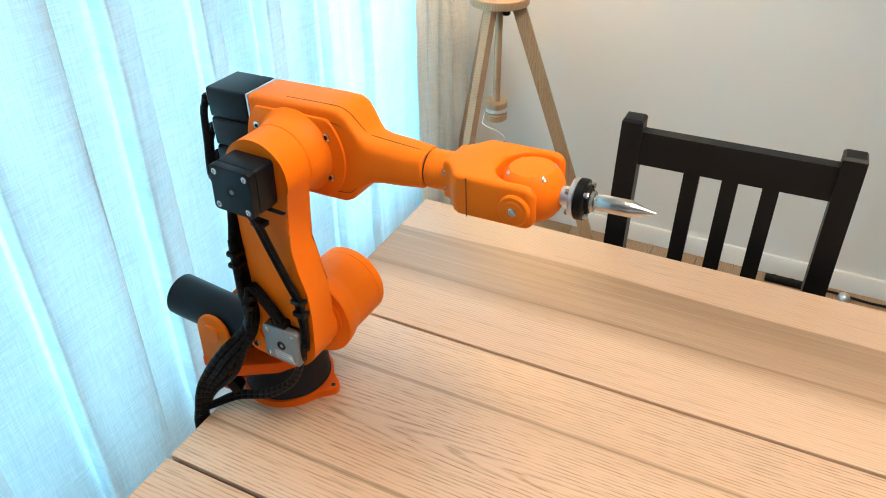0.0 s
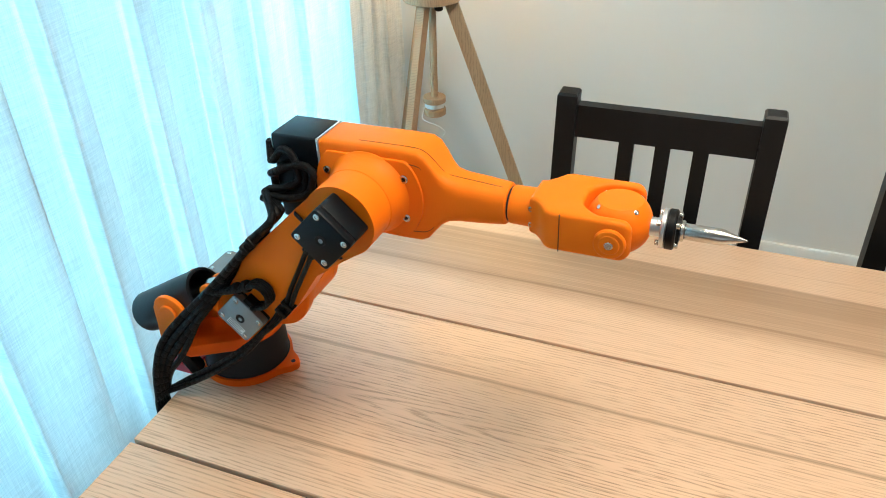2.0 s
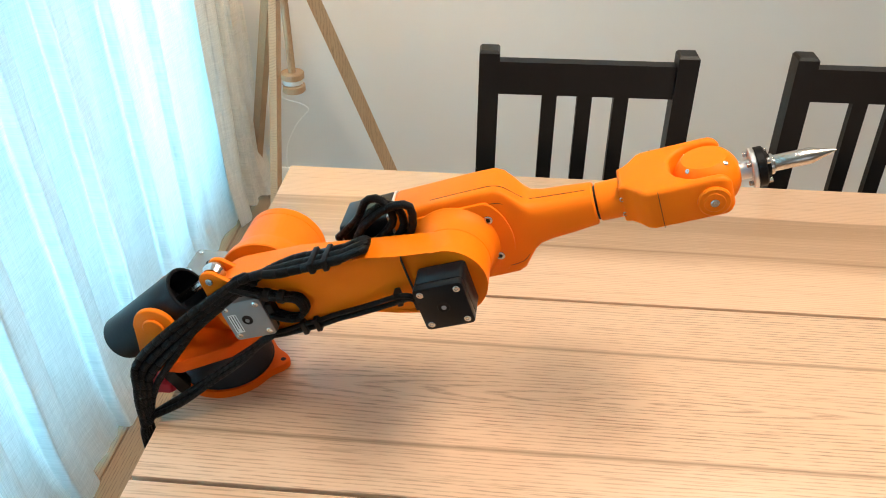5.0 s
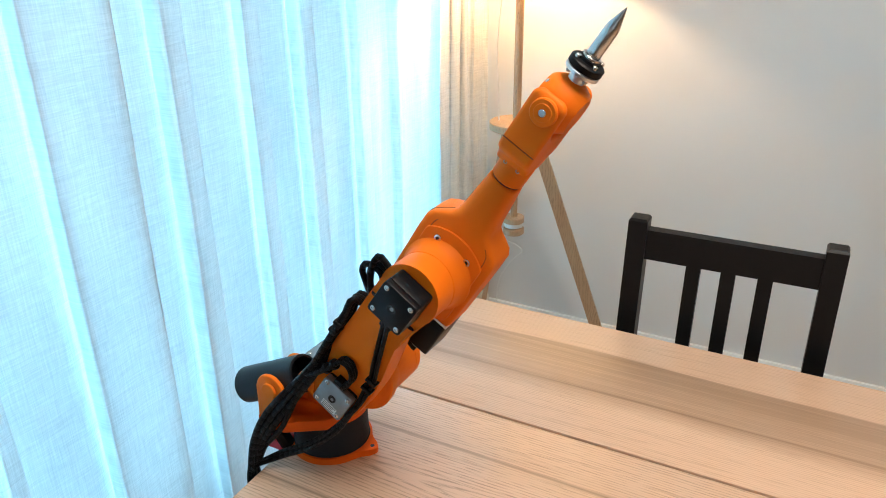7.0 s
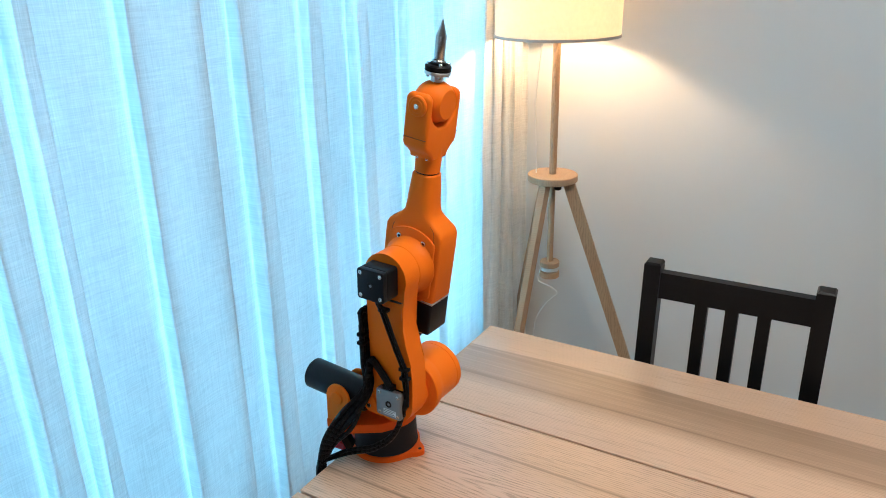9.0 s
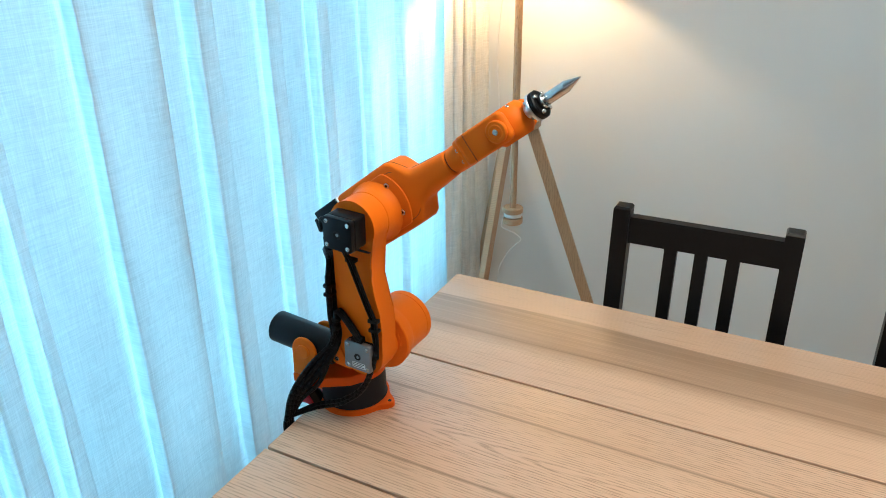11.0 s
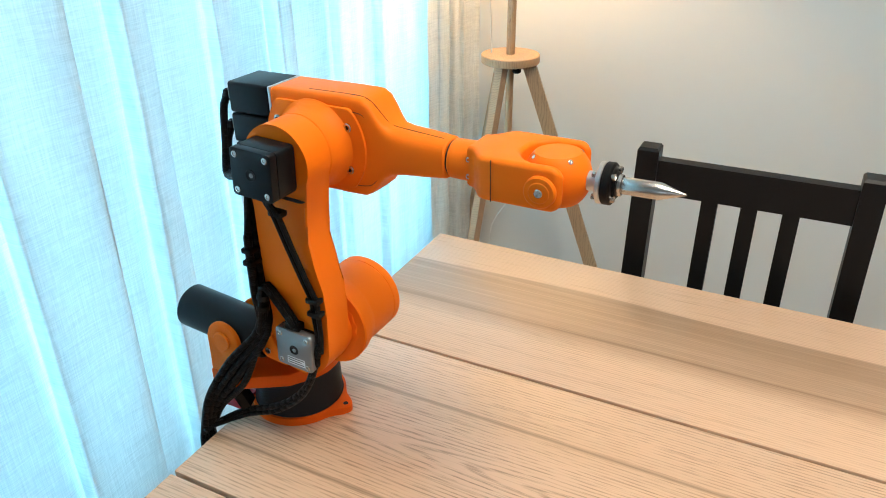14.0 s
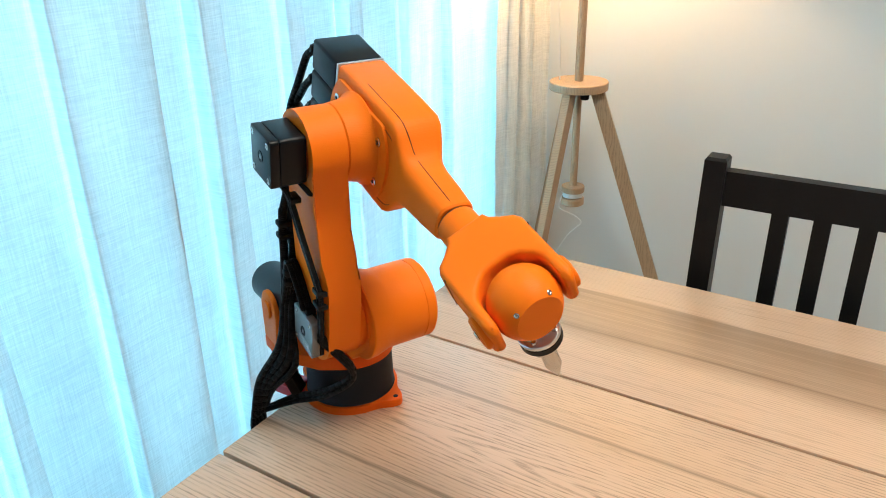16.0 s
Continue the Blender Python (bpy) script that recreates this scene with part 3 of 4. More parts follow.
# ---- chairs ----
def chair():
    """A plain black-stained chair: raked posts, a broad top rail and three slats. Its origin is on the floor under the middle of the back."""
    c = thing("dining_chair", Matrix(), "black-stained wooden dining chair with three back slats", "chair", "chairs along the table")
    rake = lambda z: 0.085 * max(z - 0.43, 0) + 0.05 * max(0.43 - z, 0)
    tops = 0.921

    def post(x0, x1):
        b = bmesh.new()
        rings = []
        for z in (0.0, 0.22, 0.43, 0.60, 0.76, tops - 0.004, tops):
            y = rake(z)
            e = 0.003 if z == tops else 0.0
            rings.append([b.verts.new(v) for v in ((x0 + e, y - 0.016 + e, z), (x1 - e, y - 0.016 + e, z), (x1 - e, y + 0.016 - e, z), (x0 + e, y + 0.016 - e, z))])
        for p, q in zip(rings, rings[1:]):
            for i in range(4):
                b.faces.new([p[i], p[(i + 1) % 4], q[(i + 1) % 4], q[i]])
        b.faces.new(rings[0][::-1])
        b.faces.new(rings[-1])
        return bevel(b, 0.0022, 2, 50)

    def slab(x0, x1, z0, z1, t):
        y0, y1 = rake(z0), rake(z1)
        b = bmesh.new()
        v = [b.verts.new(p) for p in ((x0, y0 - t, z0), (x1, y0 - t, z0), (x1, y0 + t, z0), (x0, y0 + t, z0),
                                      (x0, y1 - t, z1), (x1, y1 - t, z1), (x1, y1 + t, z1), (x0, y1 + t, z1))]
        for f in ((0, 1, 5, 4), (1, 2, 6, 5), (2, 3, 7, 6), (3, 0, 4, 7), (0, 3, 2, 1), (4, 5, 6, 7)):
            b.faces.new([v[i] for i in f])
        return bevel(b, 0.0018, 2)
    half = 0.163
    part("post", post(-half, -half + 0.031), CHAIR_BLACK, c)
    part("post", post(half - 0.031, half), CHAIR_BLACK, c)
    part("top_rail", slab(-half + 0.031, half - 0.031, 0.853, 0.903, 0.010), CHAIR_BLACK, c)
    part("lower_rail", slab(-half + 0.031, half - 0.031, 0.545, 0.580, 0.010), CHAIR_BLACK, c)
    for x in (-0.0532, 0.0008, 0.0562):
        part("slat", slab(x - 0.0113, x + 0.0113, 0.578, 0.855, 0.007), CHAIR_BLACK, c)
    part("seat", prism(rounded([(-0.165, -0.37), (0.165, -0.37), (0.160, 0.012), (-0.160, 0.012)], 0.02), 0.425, 0.444, 0.005, 3, "xy"), CHAIR_BLACK, c)
    for x in (-0.15, 0.15):
        part("leg", box((x - 0.016, -0.355, 0.0), (x + 0.016, -0.323, 0.424), 0.002), CHAIR_BLACK, c)
        part("side_rail", box((x - 0.010, -0.322, 0.365), (x + 0.010, -0.018, 0.424), 0.002), CHAIR_BLACK, c)
        part("stretcher", box((x - 0.009, -0.322, 0.16), (x + 0.009, -0.010, 0.19), 0.002), CHAIR_BLACK, c)
    part("front_rail", box((-0.133, -0.349, 0.365), (0.133, -0.329, 0.424), 0.002), CHAIR_BLACK, c)
    return c


first_chair = chair()
first_chair.matrix_basis = pose(0.452, 0.645, 0, 0, 0, 1.0)
copy_thing(first_chair, pose(0.921, 0.66, 0, 0, 0, 0.5))

# ---- floor lamp ----
LAMP = Vector((-0.266, 1.548, 0))
lamp = thing("floor_lamp", Matrix.Translation(LAMP), "beech tripod floor lamp with a lit cream drum shade", "lamp")
part("top_disc", disc(0.080, 0.786, 0.8085, edge=0.002, sides=48), BEECH, lamp)
part("pole", disc(0.0118, 0.8085, 1.285, edge=0.001), BEECH, lamp)
for az in (18, 138, 267):
    b = bmesh.new()
    w, d = 0.019, 0.010
    r0, r1, z0, z1 = 0.325, 0.050, 0.0, 0.786
    v = [b.verts.new(p) for p in ((r0 - w, -d, z0), (r0 + w, -d, z0), (r0 + w, d, z0), (r0 - w, d, z0),
                                  (r1 - w, -d, z1), (r1 + w, -d, z1), (r1 + w, d, z1), (r1 - w, d, z1))]
    for f in ((0, 1, 5, 4), (1, 2, 6, 5), (2, 3, 7, 6), (3, 0, 4, 7), (0, 3, 2, 1), (4, 5, 6, 7)):
        b.faces.new([v[i] for i in f])
    bevel(b, 0.002)
    bmesh.ops.transform(b, matrix=Matrix.Rotation(radians(az), 4, "Z"), verts=b.verts)
    part("leg", b, BEECH, lamp)
part("hanging_rod", disc(0.0105, 0.505, 0.786, edge=0.001), BEECH, lamp)
part("knob", disc(0.012, 0.764, 0.786, at=(0.028, -0.022, 0), edge=0.003, sides=16), BLACK_PLASTIC, lamp)
spool = part("cord_winder", lathe([(0, 0.452), (0.031, 0.452), (0.033, 0.454), (0.033, 0.470), (0.031, 0.472), (0.019, 0.473), (0.019, 0.489), (0.031, 0.490),
                                   (0.033, 0.492), (0.033, 0.506), (0.031, 0.508), (0, 0.508)], sides=40), BEECH, lamp)
coil = [(0.0265 * math.cos(a * 0.5), 0.0265 * math.sin(a * 0.5), 0.4755 + 0.0008 * (a / 12.57) * 4.2) for a in range(0, 52)]
part("cord_coil", tube(coil, 0.0026, 6, 2), CORD, spool)
R, ZB = 0.188, 1.235
part("shade", lathe([(R, ZB), (R, ZB + 0.29), (R - 0.002, ZB + 0.29), (R - 0.002, ZB), (R, ZB)], sides=64), SHADE, lamp)
part("shade_band", lathe([(R + 0.0012, ZB - 0.001), (R + 0.0012, ZB + 0.007), (R - 0.003, ZB + 0.007), (R - 0.003, ZB - 0.001), (R + 0.0012, ZB - 0.001)], sides=64), SHADE_TRIM, lamp)
part("bulb_holder", disc(0.018, 1.285, 1.312, edge=0.003), BLACK_PLASTIC, lamp)
for az in (0, 120, 240):
    part("shade_spoke", tube([(0, 0, 1.30), (0.5 * R * math.cos(radians(az)), 0.5 * R * math.sin(radians(az)), 1.40),
                              ((R - 0.002) * math.cos(radians(az)), (R - 0.002) * math.sin(radians(az)), 1.49)], 0.0016, 6, 4), STEEL, lamp)
part("supply_cord", tube([(-0.030, -0.02, 1.30), (-0.048, -0.02, 1.15), (-0.058, -0.02, 1.02), (-0.052, -0.02, 0.90), (-0.05, -0.015, 0.809)], 0.0022, 6, 8), CORD, lamp)
part("trailing_cord", tube([(-0.026, -0.018, 0.476), (-0.020, -0.045, 0.450), (0.030, -0.052, 0.438), (0.050, -0.050, 0.420), (0.030, -0.048, 0.395), (0.004, -0.048, 0.361),
                            (-0.029, -0.046, 0.283), (-0.045, 0.0, 0.12), (-0.02, 0.08, 0.012), (0.12, 0.14, 0.004)], 0.0015, 6, 8), CORD, lamp)


# ---- floor by the wall ----
strip = thing("power_strip", Matrix.Translation((0.63, 1.752, 0.0)), "black power strip lying on the floor along the baseboard", "power strip")
part("strip_body", box((-0.075, -0.016, 0.0), (0.075, 0.016, 0.012), 0.003), BLACK_PLASTIC, strip)
for x in (-0.05, 0.0, 0.05):
    part("socket", disc(0.013, 0.0122, 0.0150, at=(x, 0, 0), edge=0.001, sides=24), CHAIR_BLACK, strip)
part("strip_lead", tube([(0.075, 0, 0.006), (0.12, 0.004, 0.006), (0.22, -0.004, 0.005), (0.34, 0.006, 0.005)], 0.004, 8, 6), BLACK_PLASTIC, strip)
tray = thing("metal_dome", Matrix.Translation((0.775, 1.735, 0.0)), "small polished metal dome standing on the floor", "fitting")
part("dome", lathe([(0, 0.0), (0.018, 0.0), (0.019, 0.003), (0.018, 0.012), (0.014, 0.020), (0.007, 0.025), (0, 0.026)], sides=32), ALU, tray)

# ---- robot arm ----
BASE = Vector((0.0444, 0.1555, 0.75))
A1, H, L2, L4 = 0.0652, 0.1312, 0.1942, 0.2214
robot = thing("robot_arm", Matrix.Translation(BASE), "orange six-axis desktop robot arm with black motors, on the table corner", "robot arm")

# fixed foot
ear = [(math.cos(radians(a)) * 0.061, math.sin(radians(a)) * 0.061) for a in (2, 92, 182)]
foot_outline = []
for a in range(0, 360, 3):
    r = 0.0528 + sum(0.0155 * math.exp(-(((a - e + 180) % 360 - 180) / 13.0) ** 2) for e in (2, 92, 182))
    foot_outline.append((r * math.cos(radians(a)), r * math.sin(radians(a))))
foot = part("base_flange", prism(foot_outline, 0.0, 0.009, 0.0012, 2, "xy"), ORANGE_RED, robot, "orange flange with bolt holes")
for c in ear:
    part("bolt_hole", disc(0.0028, 0.0075, 0.0093, at=(c[0], c[1], 0), edge=0.0002, sides=16), GREY_PRINT, foot)
part("base_drum", lathe([(0, 0.0092), (0.0500, 0.0092), (0.0490, 0.0105), (0.0480, 0.054), (0.0468, 0.055), (0, 0.055)], sides=56), GREY_PRINT, robot, "dark grey printed drum")
guard = part("switch_bracket", prism(rounded([(-0.078, -0.050), (-0.044, -0.050), (-0.040, -0.024), (-0.074, -0.022)], 0.004), 0.0, 0.012, 0.0015, 2, "xy"), RED, robot,
             "red plastic bracket")
part("bracket_lug", box((-0.056, -0.046, 0.0122), (-0.050, -0.030, 0.026), 0.0015), RED, guard)
b = box((-0.006, -0.008, -0.016), (0.006, 0.008, 0.016), 0.0012)
bmesh.ops.transform(b, matrix=pose(-0.027, -0.064, 0.0400, 0, -25, 20), verts=b.verts)
part("limit_switch", b, BLACK_PLASTIC, guard, "black switch")

# turret
turret = part("turret", prism(hull(arc(A1, H, 0.037, 0, 350, 35) + [(0.026, 0.072), (0.026, 0.110), (0.052, 0.072), (0.060, 0.080)]), -0.020, 0.016, 0.003), ORANGE, robot)
# the redder colour paints in the shade under the arm
part("turn_plate", prism(hull(arc(0, 0, 0.0505, -60, 150, 30) + [(-0.0500, -0.0765), (-0.012, -0.0765), (0.030, -0.048), (-0.050, -0.022)]), 0.0565, 0.0715, 0.0015, 2, "xy"),
     ORANGE_RED, turret)
CY = -0.051
for s, y0, y1 in ((-1, -0.0770, -0.0713), (1, -0.0245, -0.0190)):
    part("bracket_ear", prism(hull(arc(-0.0262, 0.1145, 0.0205, 0, 350, 30) + [(-0.0490, 0.0718), (-0.0130, 0.0718)]), y0, y1, 0.0018), ORANGE, turret)
    part("pivot_cap", disc(0.0105, 0.0, 0.0030, "-y" if s < 0 else "y", (-0.0262, y0 if s < 0 else y1, 0.1145), 0.001, 28), ORANGE, turret)
# redder here too, for the shade inside the hollow bracket
part("bracket_wall", box((-0.012, -0.0250, 0.0717), (0.0255, -0.0215, 0.108), 0.001), ORANGE_RED, turret)
part("shoulder_housing", lathe([(0, -0.0195), (0.0455, -0.0195), (0.0465, -0.018), (0.0458, -0.009), (0.0425, 0.002), (0.0415, 0.006), (0.0415, 0.0425), (0.0409, 0.0428), (0.0409, 0.0432),
                                        (0.0415, 0.0435), (0.0415, 0.0525), (0.0390, 0.0550), (0, 0.0550)], "y", (A1, 0, H), 64), ORANGE, turret)
jm = part("turret_motor", box((-0.0192, -0.0190, 0.0717), (0.0230, 0.0232, 0.1265), 0.003), BLACK, turret, "black stepper motor")
part("end_plate", prism(rounded([(-0.0192, -0.0190), (0.0230, -0.0190), (0.0230, 0.0232), (-0.0192, 0.0232)], 0.005, 3), 0.1266, 0.1350, 0.0008, 2, "xy"), PLATE, jm)
for sx in (-1, 1):
    for sy in (-1, 1):
        part("motor_screw", disc(0.0026, 0.1351, 0.1359, at=(0.0019 + sx * 0.0155, 0.0021 + sy * 0.0155, 0), edge=0.0004, sides=14), STEEL, jm)
part("shaft_hole", disc(0.0045, 0.1351, 0.1354, at=(0.0019, 0.0021, 0), edge=0.0001, sides=20), BLACK_PLASTIC, jm)
part("shaft_end", disc(0.0023, 0.1355, 0.1362, at=(0.0019, 0.0021, 0), edge=0.0003, sides=16), PLATE, jm)
part("plug", box((-0.0270, -0.006, 0.112), (-0.0193, 0.010, 0.124), 0.001), BLACK_PLASTIC, jm)

# balancing cylinder, hung in the ears; x runs along its rod
strut = part("balance_cylinder", lathe([(0, -0.070), (0.0212, -0.070), (0.0232, -0.0680), (0.0232, 0.0360), (0.0224, 0.0370), (0.0200, 0.0370), (0.0195, 0.0050), (0, 0.0050)], "x", (0, 0.0030, 0.0022), 56),
             BLACK_TUBE, robot, "black balancing cylinder")
rod = part("push_rod", disc(0.0040, 0.020, 0.086, "x", edge=0.0005, sides=20), STEEL, robot, "bright steel rod with ball eye")
part("rod_eye", lathe([(0.0045, -0.006), (0.0090, -0.006), (0.0112, 0), (0.0090, 0.006), (0.0045, 0.006), (0.0045, -0.006)], "y", (0.0925, 0, 0), 28), STEEL, rod)

# upper arm: origin at the shoulder axis, z towards the elbow
upper_outline = (arc(-0.004, 0.0, 0.036, -178, -2, 22) + [(0.0322, 0.018), (0.0320, 0.040), (0.0295, 0.066), (0.0250, 0.094), (0.0215, 0.118), (0.0212, 0.138), (0.0245, 0.158)]
                 + arc(0.0, L2, 0.0335, -22, 190, 24) + [(-0.0345, 0.165), (-0.0365, 0.12), (-0.0395, 0.06), (-0.0402, 0.02)])
near_y = lambda z: -0.061 - 0.015 * (lambda f: f * f * (3 - 2 * f))(min(max((z - 0.085) / 0.075, 0), 1))
far_y = lambda z: -0.0285 - 0.0160 * (lambda f: f * f * (3 - 2 * f))(min(max((z - 0.085) / 0.075, 0), 1))
b = prism(upper_outline, -0.061, -0.0285, 0.0042, 3, near=near_y, far=far_y)
upper = part("upper_arm", b, ORANGE, robot)
part("arm_seam", prism(rounded([(-0.0338, -0.07615), (0.0254, -0.07615), (0.0254, -0.0450), (-0.0338, -0.0450)], 0.0050, 5), 0.1622, 0.16255, plane="xy"), GREY_PRINT, upper)
part("shoulder_hub", disc(0.031, -0.0284, -0.0198, "y", edge=0.001, sides=48), ORANGE, upper)
for y in (-0.0640, -0.0425):
    part("clevis", prism(hull(arc(-0.042, -0.022, 0.0098, 0, 345, 20) + [(-0.037, -0.002), (-0.020, -0.033)]), y, y + 0.0045, 0.0012, 2), ORANGE, upper)
part("clevis_pin", disc(0.0036, -0.0655, -0.0368, "y", (-0.042, 0, -0.022), 0.0006, 16), STEEL, upper)


def stepper(parent, z, y_face, y_back, plate_mat, body_mat, plate_thick, name, label):
    """A square stepper seen from its end: body, end plate, four corner screws and a shaft bore."""
    q = 0.02115
    sq = [(-q, z - q), (q, z - q), (q, z + q), (-q, z + q)]
    body = part(name, prism(rounded(sq, 0.0042, 3), y_face + plate_thick, y_back, 0.0006, 2), body_mat, parent, label)
    part("end_plate", prism(rounded(sq, 0.0042, 3), y_face, y_face + plate_thick - 0.0003, 0.0009, 2), plate_mat, body)
    for sx in (-1, 1):
        for sz in (-1, 1):
            s = part("motor_screw", lathe([(0, -0.001), (0.0029, -0.001), (0.0029, 0.0004), (0.0024, 0.0007), (0.0015, 0.0007), (0.0013, 0.0001), (0, 0.0001)], "-y",
                                          (sx * 0.0155, y_face, z + sz * 0.0155), 16), STEEL, body)
    part("shaft_bore", lathe([(0, 0.0003), (0.0042, 0.0003), (0.0048, 0.0006), (0.0052, 0.0001), (0.0052, -0.0004), (0, -0.0004)], "-y", (0, y_face, z), 24), BLACK_PLASTIC, body)
    part("shaft_end", disc(0.0021, 0.0, 0.0008, "-y", (0.0005, y_face, z), 0.0002, 14), PLATE, body)
    return body


em = stepper(upper, L2, -0.1068, -0.0762, BLACK, BLACK, 0.0085, "elbow_motor", "black square stepper motor")
sm = stepper(upper, 0.0, -0.0738, -0.0612, PLATE, BLACK, 0.0085, "shoulder_motor", "stepper motor with a bare grey end plate")
part("label_sticker", box((-0.0085, -0.07402, -0.0170), (0.0125, -0.07388, -0.0085)), PAPER, sm, "white label with illegible lines")
for i in range(3):
    part("print_line", box((-0.0075, -0.07414, -0.0157 + 0.0026 * i), (0.0112 - 0.003 * (i % 2), -0.07406, -0.0147 + 0.0026 * i)), INK, sm)
part("plug", box((-0.011, -0.0725, 0.0213), (0.006, -0.0612, 0.0285), 0.001), BLACK_PLASTIC, sm)
part("plug", box((-0.006, -0.098, L2 - 0.027), (0.006, -0.086, L2 - 0.0205), 0.001), BLACK_PLASTIC, em)

# cables lying fixed along the upper arm
for k, dx in enumerate((-0.0028, 0.0028)):
    part("motor_lead", tube([(dx * 0.4, -0.092, L2 - 0.024), (-0.0025 + dx * 0.5, -0.0885, 0.162), (0.0010 + dx, -0.0835, 0.149), (0.0085 + dx, -0.0780, 0.118), (0.0160 + dx, -0.0715, 0.085),
                             (0.0228 + dx, -0.0672, 0.060), (0.0238 + dx, -0.0670, 0.046), (0.0262 + dx * 0.7, -0.0670, 0.024), (0.0262 + dx * 0.4, -0.0670, 0.002)], 0.0025, 8, 6),
         BRAID, upper)
for z, x in ((0.150, 0.0010), (0.060, 0.0228), (0.046, 0.0238)):
    y = near_y(z) - 0.0052
    part("cable_tie", box((x - 0.0070, y - 0.0050, z - 0.0026), (x + 0.0070, y + 0.0048, z + 0.0026), 0.001), BLACK_PLASTIC, upper)
for z in (0.085, 0.098):
    part("cable_tie", box((-0.0485, -0.0795, z - 0.0028), (-0.0375, -0.0515, z + 0.0028), 0.0015), BLACK_PLASTIC, upper)

# forearm: origin at the elbow axis, x towards the wrist


def forearm_body():
    """The casing: broad behind, drawn in to a round neck, with softly rounded long edges."""
    top = [(-0.0475, 0.0440), (-0.044, 0.0455), (0.030, 0.0460), (0.048, 0.0452), (0.055, 0.0415), (0.0615, 0.0340), (0.068, 0.0258), (0.0745, 0.0218), (0.085, 0.0204), (0.105, 0.0186), (0.1262, 0.0167), (0.1278, 0.0155)]
    bottom = [(-0.0475, -0.0420), (-0.044, -0.0435), (0.030, -0.0445), (0.052, -0.0440), (0.060, -0.0405), (0.067, -0.0325), (0.074, -0.0250), (0.081, -0.0218), (0.090, -0.0206), (0.105, -0.0188), (0.1262, -0.0167), (0.1278, -0.0155)]
    b = bmesh.new()
    rings = []
    for (x, zt), (_, zb) in zip(top, bottom):
        f = min(max((x - 0.050) / 0.030, 0), 1)
        f = f * f * (3 - 2 * f)
        w = 0.0225 * (1 - f) + min(0.0190, zt) * f
        n_exp = 13.0 * (1 - f) + 3.2 * f
        ring = []
        for k in range(40):
            a = 2 * math.pi * k / 40
            c, s = math.cos(a), math.sin(a)
            y = w * math.copysign(abs(c) ** (2 / n_exp), c) + 0.0035 * (1 - f)
            m, hz = (zt + zb) / 2, (zt - zb) / 2
            z = m + hz * math.copysign(abs(s) ** (2 / n_exp), s)
            ring.append(b.verts.new((x, y, z)))
        rings.append(ring)
    for p, q in zip(rings, rings[1:]):
        for k in range(40):
            b.faces.new([p[k], p[(k + 1) % 40], q[(k + 1) % 40], q[k]])
    b.faces.new(rings[0][::-1])
    b.faces.new(rings[-1])
    return b


fore = part("forearm", forearm_body(), ORANGE, robot, sharp=28)
part("casing_seam", tube([(-0.010, -0.0100, 0.0457), (0.030, -0.0100, 0.0459), (0.047, -0.0098, 0.0452), (0.0555, -0.0090, 0.0411), (0.0620, -0.0075, 0.0334), (0.0685, -0.0060, 0.0254),
                          (0.0745, -0.0050, 0.0218), (0.095, -0.0045, 0.0196), (0.122, -0.0040, 0.0170)], 0.00032, 6, 4), GREY_PRINT, fore)
part("casing_seam", tube([(-0.040, -0.0192, 0.0330), (0.020, -0.0192, 0.0338), (0.046, -0.0190, 0.0330), (0.0540, -0.0186, 0.0290), (0.0610, -0.0180, 0.0215), (0.0690, -0.0177, 0.0130),
                          (0.0800, -0.0183, 0.0098), (0.124, -0.0160, 0.0075)], 0.00030, 6, 4), GREY_PRINT, fore)
part("casing_seam", tube([(0.030, -0.0192, -0.0340), (0.050, -0.0190, -0.0330), (0.0590, -0.0186, -0.0290), (0.0670, -0.0180, -0.0190), (0.0760, -0.0178, -0.0120),
                          (0.0900, -0.0178, -0.0095), (0.124, -0.0155, -0.0080)], 0.00030, 6, 4), GREY_PRINT, fore)
cut = lambda r, z: [(x, max(min(q, z), -z)) for x, q in arc(0, 0, r, 0, 354, 59)]
part("elbow_flange", prism(hull(cut(0.0535, 0.0365)), -0.0216, -0.0155, 0.0012, 2), ORANGE, fore)
part("elbow_collar", lathe([(0, -0.0440), (0.0325, -0.0440), (0.0338, -0.0428), (0.0350, -0.0330), (0.0372, -0.0250), (0.0405, -0.0217), (0.0405, -0.0205), (0, -0.0205)], "y", sides=64), ORANGE, fore)
for x, z in ((0.0368, 0.0196), (0.0365, -0.0191), (-0.0400, 0.0175), (-0.0395, -0.0180)):
    screw(fore, (x, -0.0216, z), "-y", 0.0040)
part("motor_plate", box((-0.0505, -0.0195, -0.0425), (-0.0477, 0.0255, 0.0450), 0.0006), ALU, fore, "thin aluminium motor plate")
for k, (z0, z1) in enumerate(((0.0160, 0.0452), (-0.0130, 0.0152), (-0.0420, -0.0138))):
    m = part("wrist_motor", prism(rounded([(-0.0205, z0), (0.0255, z0), (0.0255, z1), (-0.0205, z1)], 0.003, 3), -0.0970, -0.0507, 0.0012, 2, "yz"), BLACK, fore, "black stepper motor")
    part("connector", box((-0.0990, -0.0190, z1 - 0.0165), (-0.0972, -0.0105, z1 - 0.0060), 0.0006), CONNECTOR, m)
    part("plug", box((-0.1035, -0.0210, z1 - 0.0150), (-0.0991, -0.0115, z1 - 0.0085), 0.0008), BLACK_PLASTIC, m)
part("neck_gap", disc(0.0150, 0.1279, 0.1296, "x", edge=0.0002, sides=40), GREY_PRINT, fore)

# wrist fork, turns on the forearm's axis; origin at the elbow axis too
FW = 0.0365


